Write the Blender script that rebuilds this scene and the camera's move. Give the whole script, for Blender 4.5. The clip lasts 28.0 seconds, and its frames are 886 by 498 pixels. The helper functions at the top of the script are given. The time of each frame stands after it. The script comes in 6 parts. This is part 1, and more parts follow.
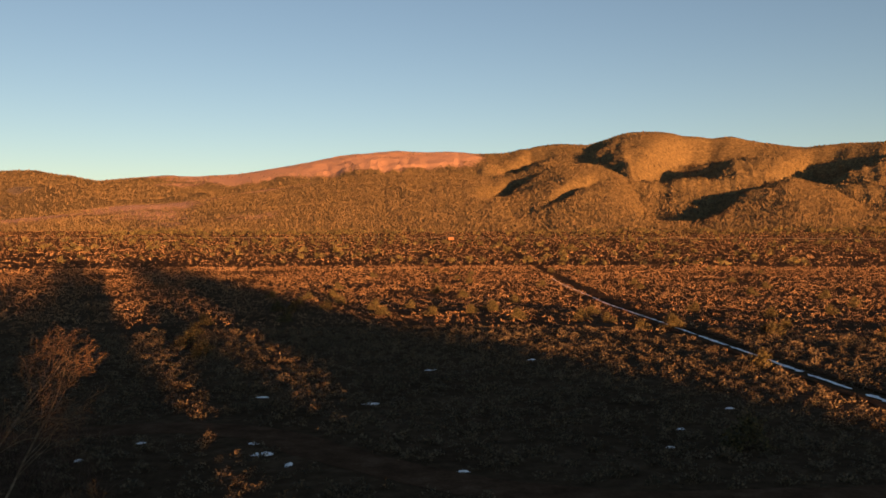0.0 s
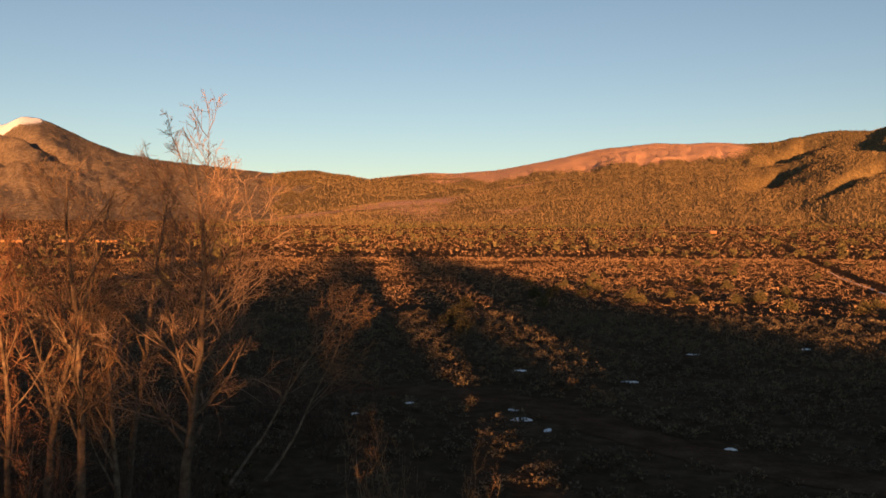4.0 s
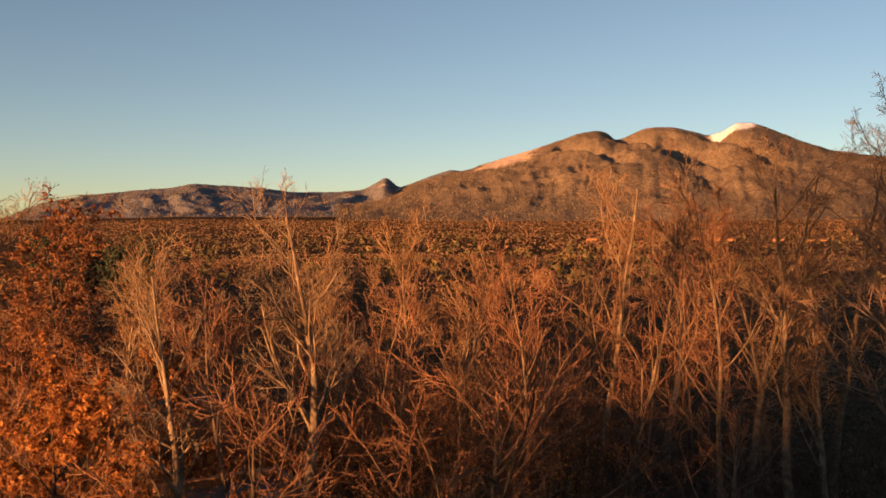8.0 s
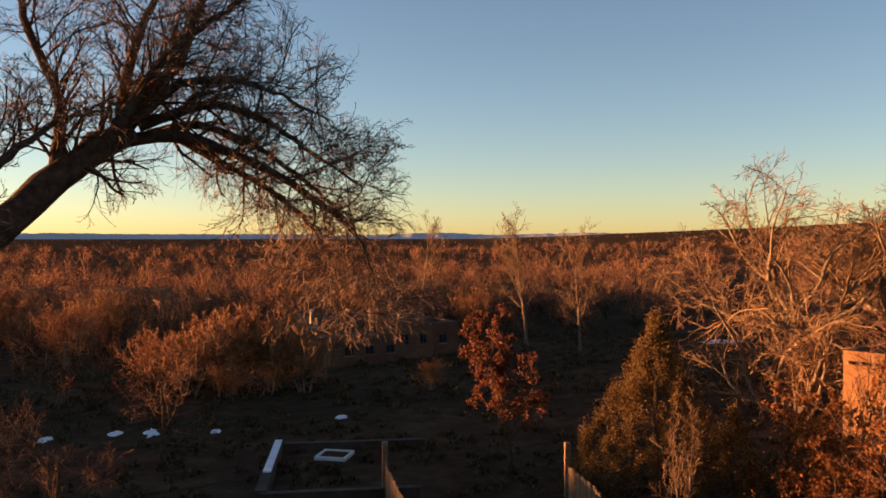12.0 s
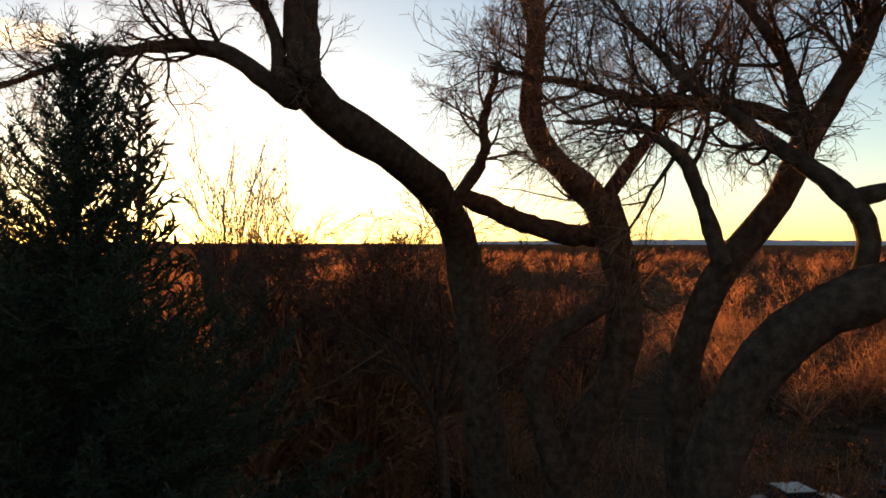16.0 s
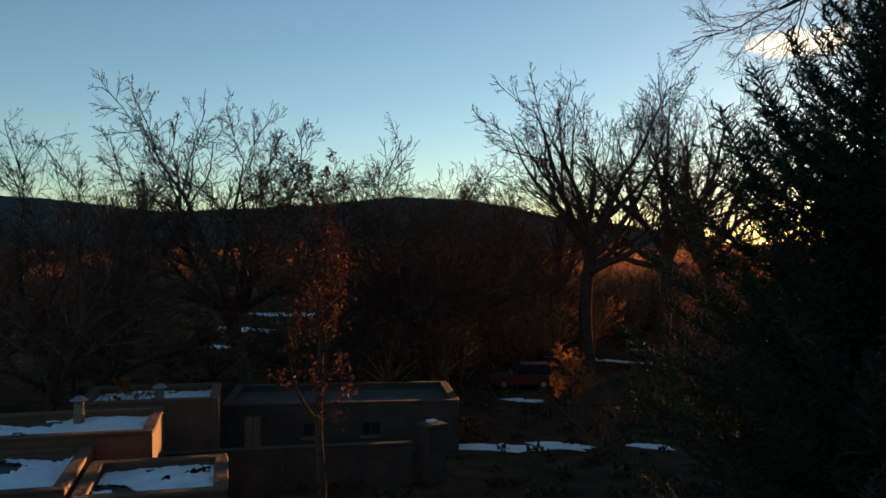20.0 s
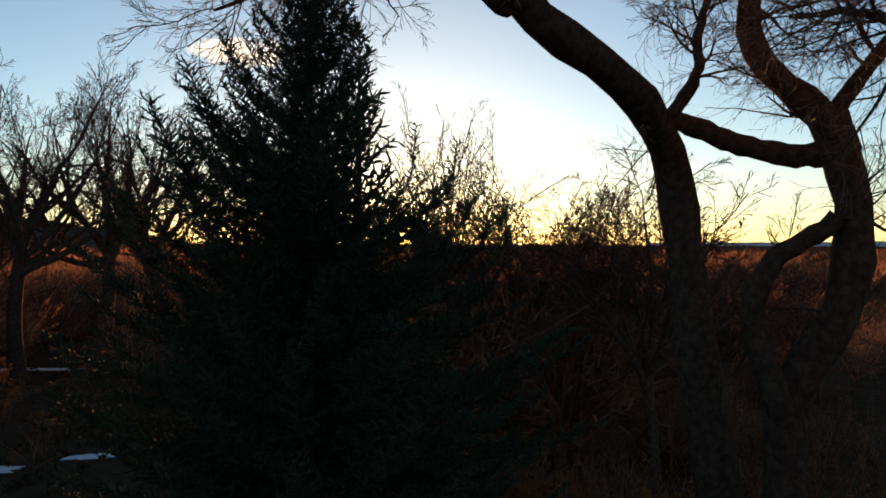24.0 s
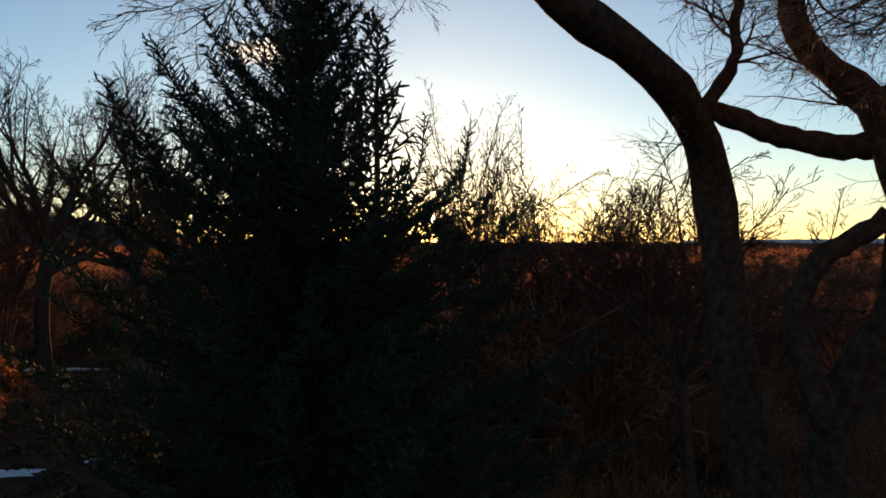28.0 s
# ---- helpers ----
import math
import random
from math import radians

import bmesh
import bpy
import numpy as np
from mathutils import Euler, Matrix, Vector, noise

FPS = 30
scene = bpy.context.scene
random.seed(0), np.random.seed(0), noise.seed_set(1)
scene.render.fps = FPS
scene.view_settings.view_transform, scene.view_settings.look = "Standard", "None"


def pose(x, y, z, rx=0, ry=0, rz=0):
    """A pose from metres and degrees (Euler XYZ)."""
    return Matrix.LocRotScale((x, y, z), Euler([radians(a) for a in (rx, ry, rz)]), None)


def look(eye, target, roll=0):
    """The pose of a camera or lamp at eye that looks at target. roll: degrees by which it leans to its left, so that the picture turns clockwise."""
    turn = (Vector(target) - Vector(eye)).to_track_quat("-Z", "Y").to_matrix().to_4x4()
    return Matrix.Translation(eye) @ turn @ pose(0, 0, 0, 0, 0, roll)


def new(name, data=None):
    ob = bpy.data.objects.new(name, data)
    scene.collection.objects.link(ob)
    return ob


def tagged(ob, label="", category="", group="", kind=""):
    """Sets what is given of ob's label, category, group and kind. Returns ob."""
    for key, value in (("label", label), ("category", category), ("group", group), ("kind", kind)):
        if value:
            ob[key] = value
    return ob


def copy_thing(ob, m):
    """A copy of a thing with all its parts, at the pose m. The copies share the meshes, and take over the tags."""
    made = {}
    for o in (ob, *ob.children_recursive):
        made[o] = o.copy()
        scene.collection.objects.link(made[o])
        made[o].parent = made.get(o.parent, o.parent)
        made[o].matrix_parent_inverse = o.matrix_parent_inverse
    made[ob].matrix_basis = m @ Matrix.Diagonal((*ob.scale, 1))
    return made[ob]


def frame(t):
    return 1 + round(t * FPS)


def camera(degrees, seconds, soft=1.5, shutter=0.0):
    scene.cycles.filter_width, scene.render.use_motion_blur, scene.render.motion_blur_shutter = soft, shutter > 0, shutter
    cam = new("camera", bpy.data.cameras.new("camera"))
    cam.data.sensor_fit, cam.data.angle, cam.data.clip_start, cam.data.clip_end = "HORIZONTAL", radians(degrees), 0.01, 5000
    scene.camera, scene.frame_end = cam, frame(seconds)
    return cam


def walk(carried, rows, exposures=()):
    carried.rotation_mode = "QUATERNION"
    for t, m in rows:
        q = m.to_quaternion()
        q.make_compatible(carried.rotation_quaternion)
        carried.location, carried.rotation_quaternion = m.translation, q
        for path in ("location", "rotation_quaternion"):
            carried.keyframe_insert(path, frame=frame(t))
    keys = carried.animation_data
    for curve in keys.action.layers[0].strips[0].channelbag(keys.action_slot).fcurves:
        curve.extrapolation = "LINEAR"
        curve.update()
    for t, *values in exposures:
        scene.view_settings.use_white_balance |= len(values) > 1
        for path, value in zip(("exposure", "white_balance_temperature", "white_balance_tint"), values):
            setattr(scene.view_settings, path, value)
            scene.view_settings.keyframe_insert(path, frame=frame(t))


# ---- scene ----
cam = camera(54.99, 28.0, soft=1.7)
# seconds, x, y, z, yaw, pitch, roll
PATH = [
    (0.0, -0.02, 0.01, 18.00, 0.57, -0.46, 0.14),
    (0.5, -0.09, -0.02, 17.61, 0.71, -0.49, 0.12),
    (1.0, -0.16, -0.06, 17.22, 0.79, -0.51, 0.10),
    (1.5, -0.23, -0.08, 16.84, 0.86, -0.53, 0.08),
    (2.0, -0.29, -0.11, 16.51, 0.95, -0.55, 0.07),
    (2.5, -0.34, -0.12, 16.24, 2.85, -0.59, 0.06),
    (3.0, -0.39, -0.11, 16.03, 6.69, -0.64, 0.02),
    (3.5, -0.41, -0.11, 15.89, 11.83, -0.70, -0.03),
    (4.0, -0.42, -0.10, 15.77, 17.62, -0.77, -0.08),
    (4.5, -0.40, -0.12, 15.66, 23.41, -0.82, -0.10),
    (5.0, -0.34, -0.16, 15.53, 28.56, -0.86, -0.09),
    (5.5, -0.25, -0.22, 15.39, 34.17, -0.88, -0.08),
    (6.0, -0.15, -0.30, 15.24, 39.56, -0.88, -0.08),
    (6.5, -0.06, -0.38, 15.07, 44.69, -0.86, -0.08),
    (7.0, 0.01, -0.45, 14.91, 50.12, -0.84, -0.10),
    (7.5, 0.06, -0.52, 14.75, 56.21, -0.83, -0.10),
    (8.0, 0.11, -0.57, 14.59, 62.90, -0.82, -0.10),
    (8.5, 0.14, -0.61, 14.42, 69.72, -0.81, -0.07),
    (9.0, 0.17, -0.62, 14.26, 76.61, -0.81, -0.03),
    (9.5, 0.20, -0.62, 14.10, 83.51, -0.82, -0.00),
    (10.0, 0.26, -0.60, 13.94, 90.73, -0.83, 0.00),
    (10.5, 0.33, -0.57, 13.78, 98.03, -0.83, -0.01),
    (11.0, 0.40, -0.55, 13.61, 105.16, -0.83, -0.01),
    (11.5, 0.48, -0.54, 13.47, 113.05, -0.84, -0.00),
    (12.0, 0.55, -0.52, 13.35, 121.52, -0.85, -0.00),
    (12.5, 0.59, -0.51, 13.25, 130.49, -0.86, 0.00),
    (13.0, 0.62, -0.49, 13.16, 139.65, -0.89, 0.01),
    (13.5, 0.62, -0.46, 13.08, 148.68, -0.90, 0.01),
    (14.0, 0.63, -0.41, 12.99, 157.34, -0.84, 0.01),
    (14.5, 0.63, -0.35, 12.90, 165.52, -0.72, -0.02),
    (15.0, 0.64, -0.29, 12.80, 173.10, -0.59, -0.06),
    (15.5, 0.63, -0.21, 12.68, 179.94, -0.51, -0.12),
    (16.0, 0.62, -0.13, 12.53, 185.95, -0.50, -0.17),
    (16.5, 0.61, -0.04, 12.34, 193.29, -0.52, -0.16),
    (17.0, 0.61, 0.04, 12.11, 200.36, -0.50, -0.08),
    (17.5, 0.62, 0.12, 11.86, 206.35, -0.46, 0.04),
    (18.0, 0.62, 0.20, 11.60, 213.43, -0.42, 0.12),
    (18.5, 0.62, 0.28, 11.36, 219.60, -0.42, 0.13),
    (19.0, 0.62, 0.35, 11.12, 225.72, -0.44, 0.10),
    (19.5, 0.61, 0.42, 10.88, 232.11, -0.46, 0.03),
    (20.0, 0.60, 0.46, 10.66, 235.66, -0.46, -0.04),
    (20.5, 0.59, 0.49, 10.49, 235.50, -0.43, -0.08),
    (21.0, 0.59, 0.49, 10.37, 233.52, -0.40, -0.09),
    (21.5, 0.59, 0.46, 10.32, 229.97, -0.38, -0.09),
    (22.0, 0.60, 0.42, 10.32, 225.07, -0.36, -0.10),
    (22.5, 0.62, 0.35, 10.37, 219.05, -0.35, -0.14),
    (23.0, 0.65, 0.26, 10.47, 212.14, -0.35, -0.19),
    (23.5, 0.67, 0.17, 10.56, 205.54, -0.39, -0.23),
    (24.0, 0.68, 0.09, 10.63, 199.61, -0.44, -0.23),
    (24.5, 0.69, 0.01, 10.67, 199.15, -0.47, -0.22),
    (25.0, 0.70, -0.09, 10.70, 199.86, -0.48, -0.20),
    (25.5, 0.72, -0.21, 10.74, 200.30, -0.46, -0.12),
    (26.0, 0.75, -0.38, 10.79, 200.70, -0.43, 0.04),
    (26.5, 0.79, -0.58, 10.85, 200.99, -0.41, 0.20),
    (27.0, 0.82, -0.79, 10.86, 201.29, -0.43, 0.25),
    (27.5, 0.82, -0.99, 10.79, 201.55, -0.49, 0.16),
    (28.0, 0.80, -1.17, 10.67, 201.77, -0.57, -0.04),
]

EXPOSURES = [(0.0, 1.95, 7250, 19), (8.0, 2.03, 7150, 20), (11.0, 2.18, 6750, 20), (12.0, 2.35, 6750, 20), (13.0, 2.53, 7600, 27), (13.5, 2.58, 8000, 30), (15.5, 2.58, 8000, 20), (16.0, 2.4, 7800, 19), (17.0, 1.5, 6250, 9), (20.0, 1.95, 6050, 3), (22.5, 2.1, 6200, 7), (24.0, 1.95, 6250, 11), (28.0, 1.85, 6250, 11)]
walk(cam, [(t, pose(x, y, z, 90 + p, r, a)) for t, x, y, z, a, p, r in PATH], exposures=EXPOSURES)

# ---- world and sun: a winter evening, the sun on the south-western horizon ----
SUN_AZ, SUN_EL = -157.5, 1.4
world = bpy.data.worlds.new("evening_sky")
scene.world = world
world.use_nodes = True
wt = world.node_tree
sky = wt.nodes.new("ShaderNodeTexSky")
sky.sky_type, sky.sun_disc = "NISHITA", False
sky.sun_elevation, sky.sun_rotation = radians(SUN_EL + 2.7), radians(-SUN_AZ)
sky.altitude, sky.air_density, sky.dust_density, sky.ozone_density = 2200, 1.0, 1.0, 1.45
wt.nodes["Background"].inputs[1].default_value = 0.05
wt.links.new(sky.outputs[0], wt.nodes["Background"].inputs[0])


def bearing(az, d, z=0.0):
    """The place d metres off at a bearing in degrees, counted to the left from north, from where the camera hangs when it looks that way."""
    a, full = radians(az), az % 360
    full = 0 if full > 300 else full
    x, y = np.interp(full, (0, 60, 100, 140, 200), (-0.2, 0.1, 0.3, 0.5, 0.65)), np.interp(full, (0, 60, 100, 140, 200, 240), (-0.1, -0.55, -0.5, -0.3, 0.0, 0.1))
    return Vector((x - math.sin(a) * d, y + math.cos(a) * d, z))


sun_data = bpy.data.lights.new("sun", "SUN")
sun_data.energy, sun_data.angle, sun_data.color = 5.0, radians(0.6), (1.0, 0.47, 0.17)
sun = new("sun", sun_data)
sun.matrix_world = look(bearing(SUN_AZ, 100, 100 * math.tan(radians(SUN_EL))), (0, 0, 0))

# ---- materials ----


def material(name, colours, scale=1.0, rough=0.9, fine=0.25, bump=0.3, metal=0.0, random_tint=0.0, spec=0.2, translucent=0.0, island=0.0):
    """A surface whose colour runs through the given colours by two scales of noise."""
    m = bpy.data.materials.new(name)
    m.use_nodes = True
    nt = m.node_tree
    n, l = nt.nodes, nt.links
    b = n["Principled BSDF"]
    b.inputs["Roughness"].default_value = rough
    b.inputs["Metallic"].default_value = metal
    b.inputs["Specular IOR Level"].default_value = spec
    co = n.new("ShaderNodeTexCoord")
    big = n.new("ShaderNodeTexNoise")
    big.inputs["Scale"].default_value, big.inputs["Detail"].default_value = scale, 6
    big.inputs["Roughness"].default_value = 0.62
    small = n.new("ShaderNodeTexNoise")
    small.inputs["Scale"].default_value, small.inputs["Detail"].default_value = scale * 9, 4
    l.new(co.outputs["Object"], big.inputs["Vector"])
    l.new(co.outputs["Object"], small.inputs["Vector"])
    mix = n.new("ShaderNodeMix")
    mix.inputs["Factor"].default_value = fine
    l.new(big.outputs[0], mix.inputs["A"])
    l.new(small.outputs[0], mix.inputs["B"])
    ramp = n.new("ShaderNodeValToRGB")
    e = ramp.color_ramp.elements
    while len(e) < len(colours):
        e.new(0.5)
    for i, c in enumerate(colours):
        e[i].position = 0.32 + 0.36 * i / max(1, len(colours) - 1)
        e[i].color = (*c, 1)
    source = mix.outputs[0]
    if random_tint or island:
        rnd = n.new("ShaderNodeObjectInfo").outputs["Random"] if random_tint else n.new("ShaderNodeNewGeometry").outputs["Random Per Island"]
        ma = n.new("ShaderNodeMath")
        ma.operation = "MULTIPLY_ADD"
        amount = random_tint or island
        l.new(rnd, ma.inputs[0])
        ma.inputs[1].default_value = amount
        ad = n.new("ShaderNodeMath")
        ad.operation = "SUBTRACT"
        l.new(source, ad.inputs[0])
        ad.inputs[1].default_value = amount / 2
        l.new(ad.outputs[0], ma.inputs[2])
        source = ma.outputs[0]
    l.new(source, ramp.inputs[0])
    l.new(ramp.outputs[0], b.inputs["Base Color"])
    if bump:
        bm = n.new("ShaderNodeBump")
        bm.inputs["Strength"].default_value = bump
        bm.inputs["Distance"].default_value = 0.3 / scale
        l.new(mix.outputs[0], bm.inputs["Height"])
        l.new(bm.outputs[0], b.inputs["Normal"])
    if translucent:
        tr = n.new("ShaderNodeBsdfTranslucent")
        l.new(ramp.outputs[0], tr.inputs["Color"])
        ms = n.new("ShaderNodeMixShader")
        ms.inputs[0].default_value = translucent
        l.new(b.outputs[0], ms.inputs[1])
        l.new(tr.outputs[0], ms.inputs[2])
        l.new(ms.outputs[0], n["Material Output"].inputs["Surface"])
    return m


M_BARK_PALE = material("pale_bark", [(0.071, 0.047, 0.031), (0.168, 0.121, 0.08), (0.28, 0.215, 0.153)], 2.5, bump=0.6, rough=1.0, spec=0.0)
# Bark darker than its true tone, stands in for shade in the thicket.
M_BARK_SHADE = material("shade_dark_bark", [(0.05, 0.034, 0.024), (0.115, 0.08, 0.055), (0.19, 0.14, 0.1)], 3.5, bump=0.6, rough=1.0, spec=0.0)
M_BARK_DARK = material("furrowed_bark", [(0.03, 0.021, 0.015), (0.075, 0.053, 0.037), (0.13, 0.097, 0.07)], 5, bump=1.0, rough=1.0, spec=0.0)
M_TWIG_PALE = material("pale_twigs", [(0.09, 0.049, 0.0255), (0.165, 0.095, 0.049), (0.23, 0.142, 0.075)], 0.8, bump=0, island=0.3)
M_TWIG_RED = material("red_brown_twigs", [(0.084, 0.0372, 0.0228), (0.162, 0.075, 0.0396), (0.228, 0.12, 0.066)], 0.6, bump=0, island=0.4)
# Brightened, translucent copy of the red twigs, lifts the shaded western woods.
M_TWIG_RED_BRIGHT = material("brightened_red_twigs", [(0.14, 0.062, 0.038), (0.27, 0.125, 0.066), (0.38, 0.2, 0.11)], 0.6, bump=0, island=0.4, spec=0.0, translucent=0.4)
# Twigs on the shaded, backlit side: darker than real, shade put into the colour.
M_TWIG_SHADE = material("shade_dark_twigs", [(0.045, 0.03, 0.023), (0.085, 0.056, 0.041), (0.14, 0.092, 0.066)], 0.8, bump=0, island=0.3, spec=0.0)
# Lighter twig brown for crowns that catch warm light.
M_TWIG_BROWN = material("brown_twigs", [(0.09, 0.056, 0.038), (0.19, 0.12, 0.078), (0.29, 0.19, 0.125)], 0.8, bump=0, island=0.3)
M_LEAF_OAK = material("dry_oak_leaves", [(0.15, 0.051, 0.0163), (0.286, 0.105, 0.0306), (0.374, 0.177, 0.0544)], 1.5, rough=0.7, bump=0, island=0.5, translucent=0.45)
M_LEAF_RED = material("russet_leaves", [(0.08, 0.026, 0.016), (0.15, 0.05, 0.025), (0.2, 0.078, 0.033)], 1.5, rough=0.7, bump=0, island=0.5, translucent=0.3)
M_LEAF_RUSSET = material("dull_russet_leaves", [(0.072, 0.0288, 0.016), (0.152, 0.064, 0.0288), (0.224, 0.1, 0.04)], 1.5, rough=0.7, bump=0, island=0.5, translucent=0.3)
M_NEEDLE = material("spruce_needles", [(0.022, 0.03, 0.02), (0.042, 0.058, 0.038), (0.065, 0.082, 0.052)], 1.5, rough=0.95, bump=0, island=0.4, spec=0.03)
M_JUNIPER = material("juniper_scales", [(0.06, 0.034, 0.011), (0.125, 0.072, 0.022), (0.195, 0.112, 0.035)], 1.2, rough=0.7, bump=0, island=0.5, translucent=0.3)
# Brighter copy of the sagebrush colour, stands in for sun on the far field.
M_SAGE_LIT = material("sunlit_sagebrush", [(0.10, 0.06, 0.032), (0.175, 0.103, 0.055), (0.27, 0.17, 0.09)], 0.03, rough=0.9, bump=0, island=0.3)
M_GRASS = material("brown_winter_grass", [(0.035, 0.026, 0.014), (0.07, 0.05, 0.026), (0.125, 0.09, 0.045)], 0.5, rough=1.0, bump=0, island=0.5, spec=0.0)
M_SAGE = material("sagebrush_leaves", [(0.047, 0.037, 0.023), (0.09, 0.067, 0.04), (0.155, 0.115, 0.07)], 0.05, rough=0.9, bump=0, island=0.6)
M_SHRUB = material("field_shrub_leaves", [(0.035, 0.03, 0.014), (0.065, 0.054, 0.022), (0.115, 0.09, 0.038)], 0.3, rough=0.8, bump=0, island=0.5)
M_BRUSH = material("dry_brush_stems", [(0.085, 0.03, 0.013), (0.165, 0.0625, 0.025), (0.225, 0.1, 0.039)], 0.08, rough=0.9, bump=0, island=0.6)
M_GOLDEN_TWIG = material("golden_twigs", [(0.15, 0.062, 0.026), (0.27, 0.125, 0.052), (0.37, 0.2, 0.09)], 0.4, rough=0.9, bump=0, island=0.4)
M_STRAW = material("straw_grass", [(0.25, 0.17, 0.08), (0.36, 0.26, 0.13), (0.45, 0.34, 0.18)], 0.5, rough=0.9, bump=0, island=0.5)
M_DIRT = material("red_brown_dirt", [(0.042, 0.024, 0.015), (0.075, 0.043, 0.026), (0.115, 0.07, 0.044)], 0.35, bump=0.5, rough=1.0, spec=0.0)
M_SNOW = material("old_snow", [(0.62, 0.64, 0.68), (0.78, 0.8, 0.83), (0.86, 0.87, 0.88)], 1.2, rough=0.6, bump=0.5)
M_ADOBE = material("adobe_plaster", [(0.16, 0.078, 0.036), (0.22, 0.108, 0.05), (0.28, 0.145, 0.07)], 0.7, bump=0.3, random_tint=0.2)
# Adobe for houses in shade: the shade is in the darker base colour.
M_ADOBE_SHADE = material("shaded_adobe_plaster", [(0.085, 0.047, 0.028), (0.12, 0.07, 0.043), (0.16, 0.096, 0.06)], 0.7, bump=0.35, random_tint=0.2)
M_WOOD = material("weathered_wood", [(0.12, 0.07, 0.04), (0.22, 0.13, 0.07), (0.3, 0.19, 0.11)], 3.0, bump=0.4, random_tint=0.3)


def mesh_of(name, V, F, mat, smooth=False):
    """A mesh from arrays of corners and of faces with three or four corners each."""
    V, F = np.asarray(V, np.float32), np.asarray(F, np.int32)
    me = bpy.data.meshes.new(name)
    me.vertices.add(len(V))
    me.vertices.foreach_set("co", V.ravel())
    me.loops.add(F.size)
    me.loops.foreach_set("vertex_index", F.ravel())
    me.polygons.add(len(F))
    me.polygons.foreach_set("loop_start", np.arange(0, F.size, F.shape[1], dtype=np.int32))
    me.polygons.foreach_set("use_smooth", np.full(len(F), smooth))
    me.update(calc_edges=True)
    me.materials.append(mat)
    return me


def part_np(name, V, F, mat, parent=None, label="", smooth=False):
    ob = new(name, mesh_of(name, V, F, mat, smooth))
    ob.parent = parent
    if label:
        ob["label"] = label
    return ob


def part(name, bm, mat, parent=None, label=""):
    """Links a bmesh as one mesh object under a thing or a part."""
    me = bpy.data.meshes.new(name)
    bm.to_mesh(me)
    bm.free()
    me.materials.append(mat)
    ob = new(name, me)
    ob.parent = parent
    if label:
        ob["label"] = label
    return ob


def thing(name, place, label, category, group="", turn=0.0):
    ob = new(name)
    ob.matrix_basis = Matrix.Translation(place) @ Matrix.Rotation(radians(turn), 4, "Z")
    return tagged(ob, label, category, group)


def box(bm, lo, hi, bevel=0.0):
    lo, hi = Vector(lo), Vector(hi)
    made = bmesh.ops.create_cube(bm, size=1, matrix=Matrix.LocRotScale((lo + hi) / 2, None, hi - lo))["verts"]
    if bevel:
        bmesh.ops.bevel(bm, geom=list({e for v in made for e in v.link_edges}), offset=bevel, segments=2, affect="EDGES", profile=0.6)
    return bm


def fbm(x, y, octaves=5, seed=0.0):
    """Smooth value noise summed over octaves, on arrays; about -1 to 1."""
    out, amp, tot = np.zeros_like(x, dtype=float), 1.0, 0.0
    for o in range(octaves):
        xi, yi = np.floor(x), np.floor(y)
        fx, fy = x - xi, y - yi
        fx, fy = fx * fx * (3 - 2 * fx), fy * fy * (3 - 2 * fy)
        h = lambda a, b: np.modf(np.abs(np.sin(a * 127.1 + b * 311.7 + seed * 74.7 + o * 13.1) * 43758.5453))[0]
        v = h(xi, yi) * (1 - fx) * (1 - fy) + h(xi + 1, yi) * fx * (1 - fy) + h(xi, yi + 1) * (1 - fx) * fy + h(xi + 1, yi + 1) * fx * fy
        out += amp * (2 * v - 1)
        tot += amp
        amp *= 0.5
        x, y = x * 2.03 + 7.3, y * 2.03 + 3.1
    return out / tot

# ---- the ground, out to the horizon ----


def ground_height(x, y):
    """Flat round the houses, gently uneven in the field, rising towards the mountains in the north and west."""
    r = np.hypot(x, y)
    az = np.degrees(np.arctan2(-x, y))
    rise = np.clip((r - 250) / 1800, 0, 1.5) ** 1.2 * 55 * np.clip((100 - np.abs(az - 20)) / 40, 0, 1)
    return rise + fbm(x / 40, y / 40, 4) * 0.35 * np.clip((r - 45) / 60, 0, 1)


radii = np.concatenate([np.linspace(0.02, 60, 50), 60 * (4900 / 60) ** (np.arange(1, 91) / 90)])
turns = np.radians(np.arange(0, 360, 1.0))
R, A = np.meshgrid(radii, turns, indexing="ij")
GX, GY = R * np.cos(A), R * np.sin(A)
GV = np.stack([GX, GY, ground_height(GX, GY)], -1).reshape(-1, 3)
i, j = np.meshgrid(np.arange(len(radii) - 1), np.arange(len(turns)), indexing="ij")
n_t = len(turns)
GF = np.stack([i * n_t + j, (i + 1) * n_t + j, (i + 1) * n_t + (j + 1) % n_t, i * n_t + (j + 1) % n_t], -1).reshape(-1, 4)
M_GROUND = material("winter_field_soil", [(0.036, 0.024, 0.015), (0.066, 0.043, 0.026), (0.105, 0.07, 0.043)], 0.08, fine=0.5, bump=0.6, rough=1.0, spec=0.0)
tagged(part_np("ground", GV, GF, M_GROUND, smooth=True), "dry brown winter field with bare soil and grass", "ground", kind="structure")


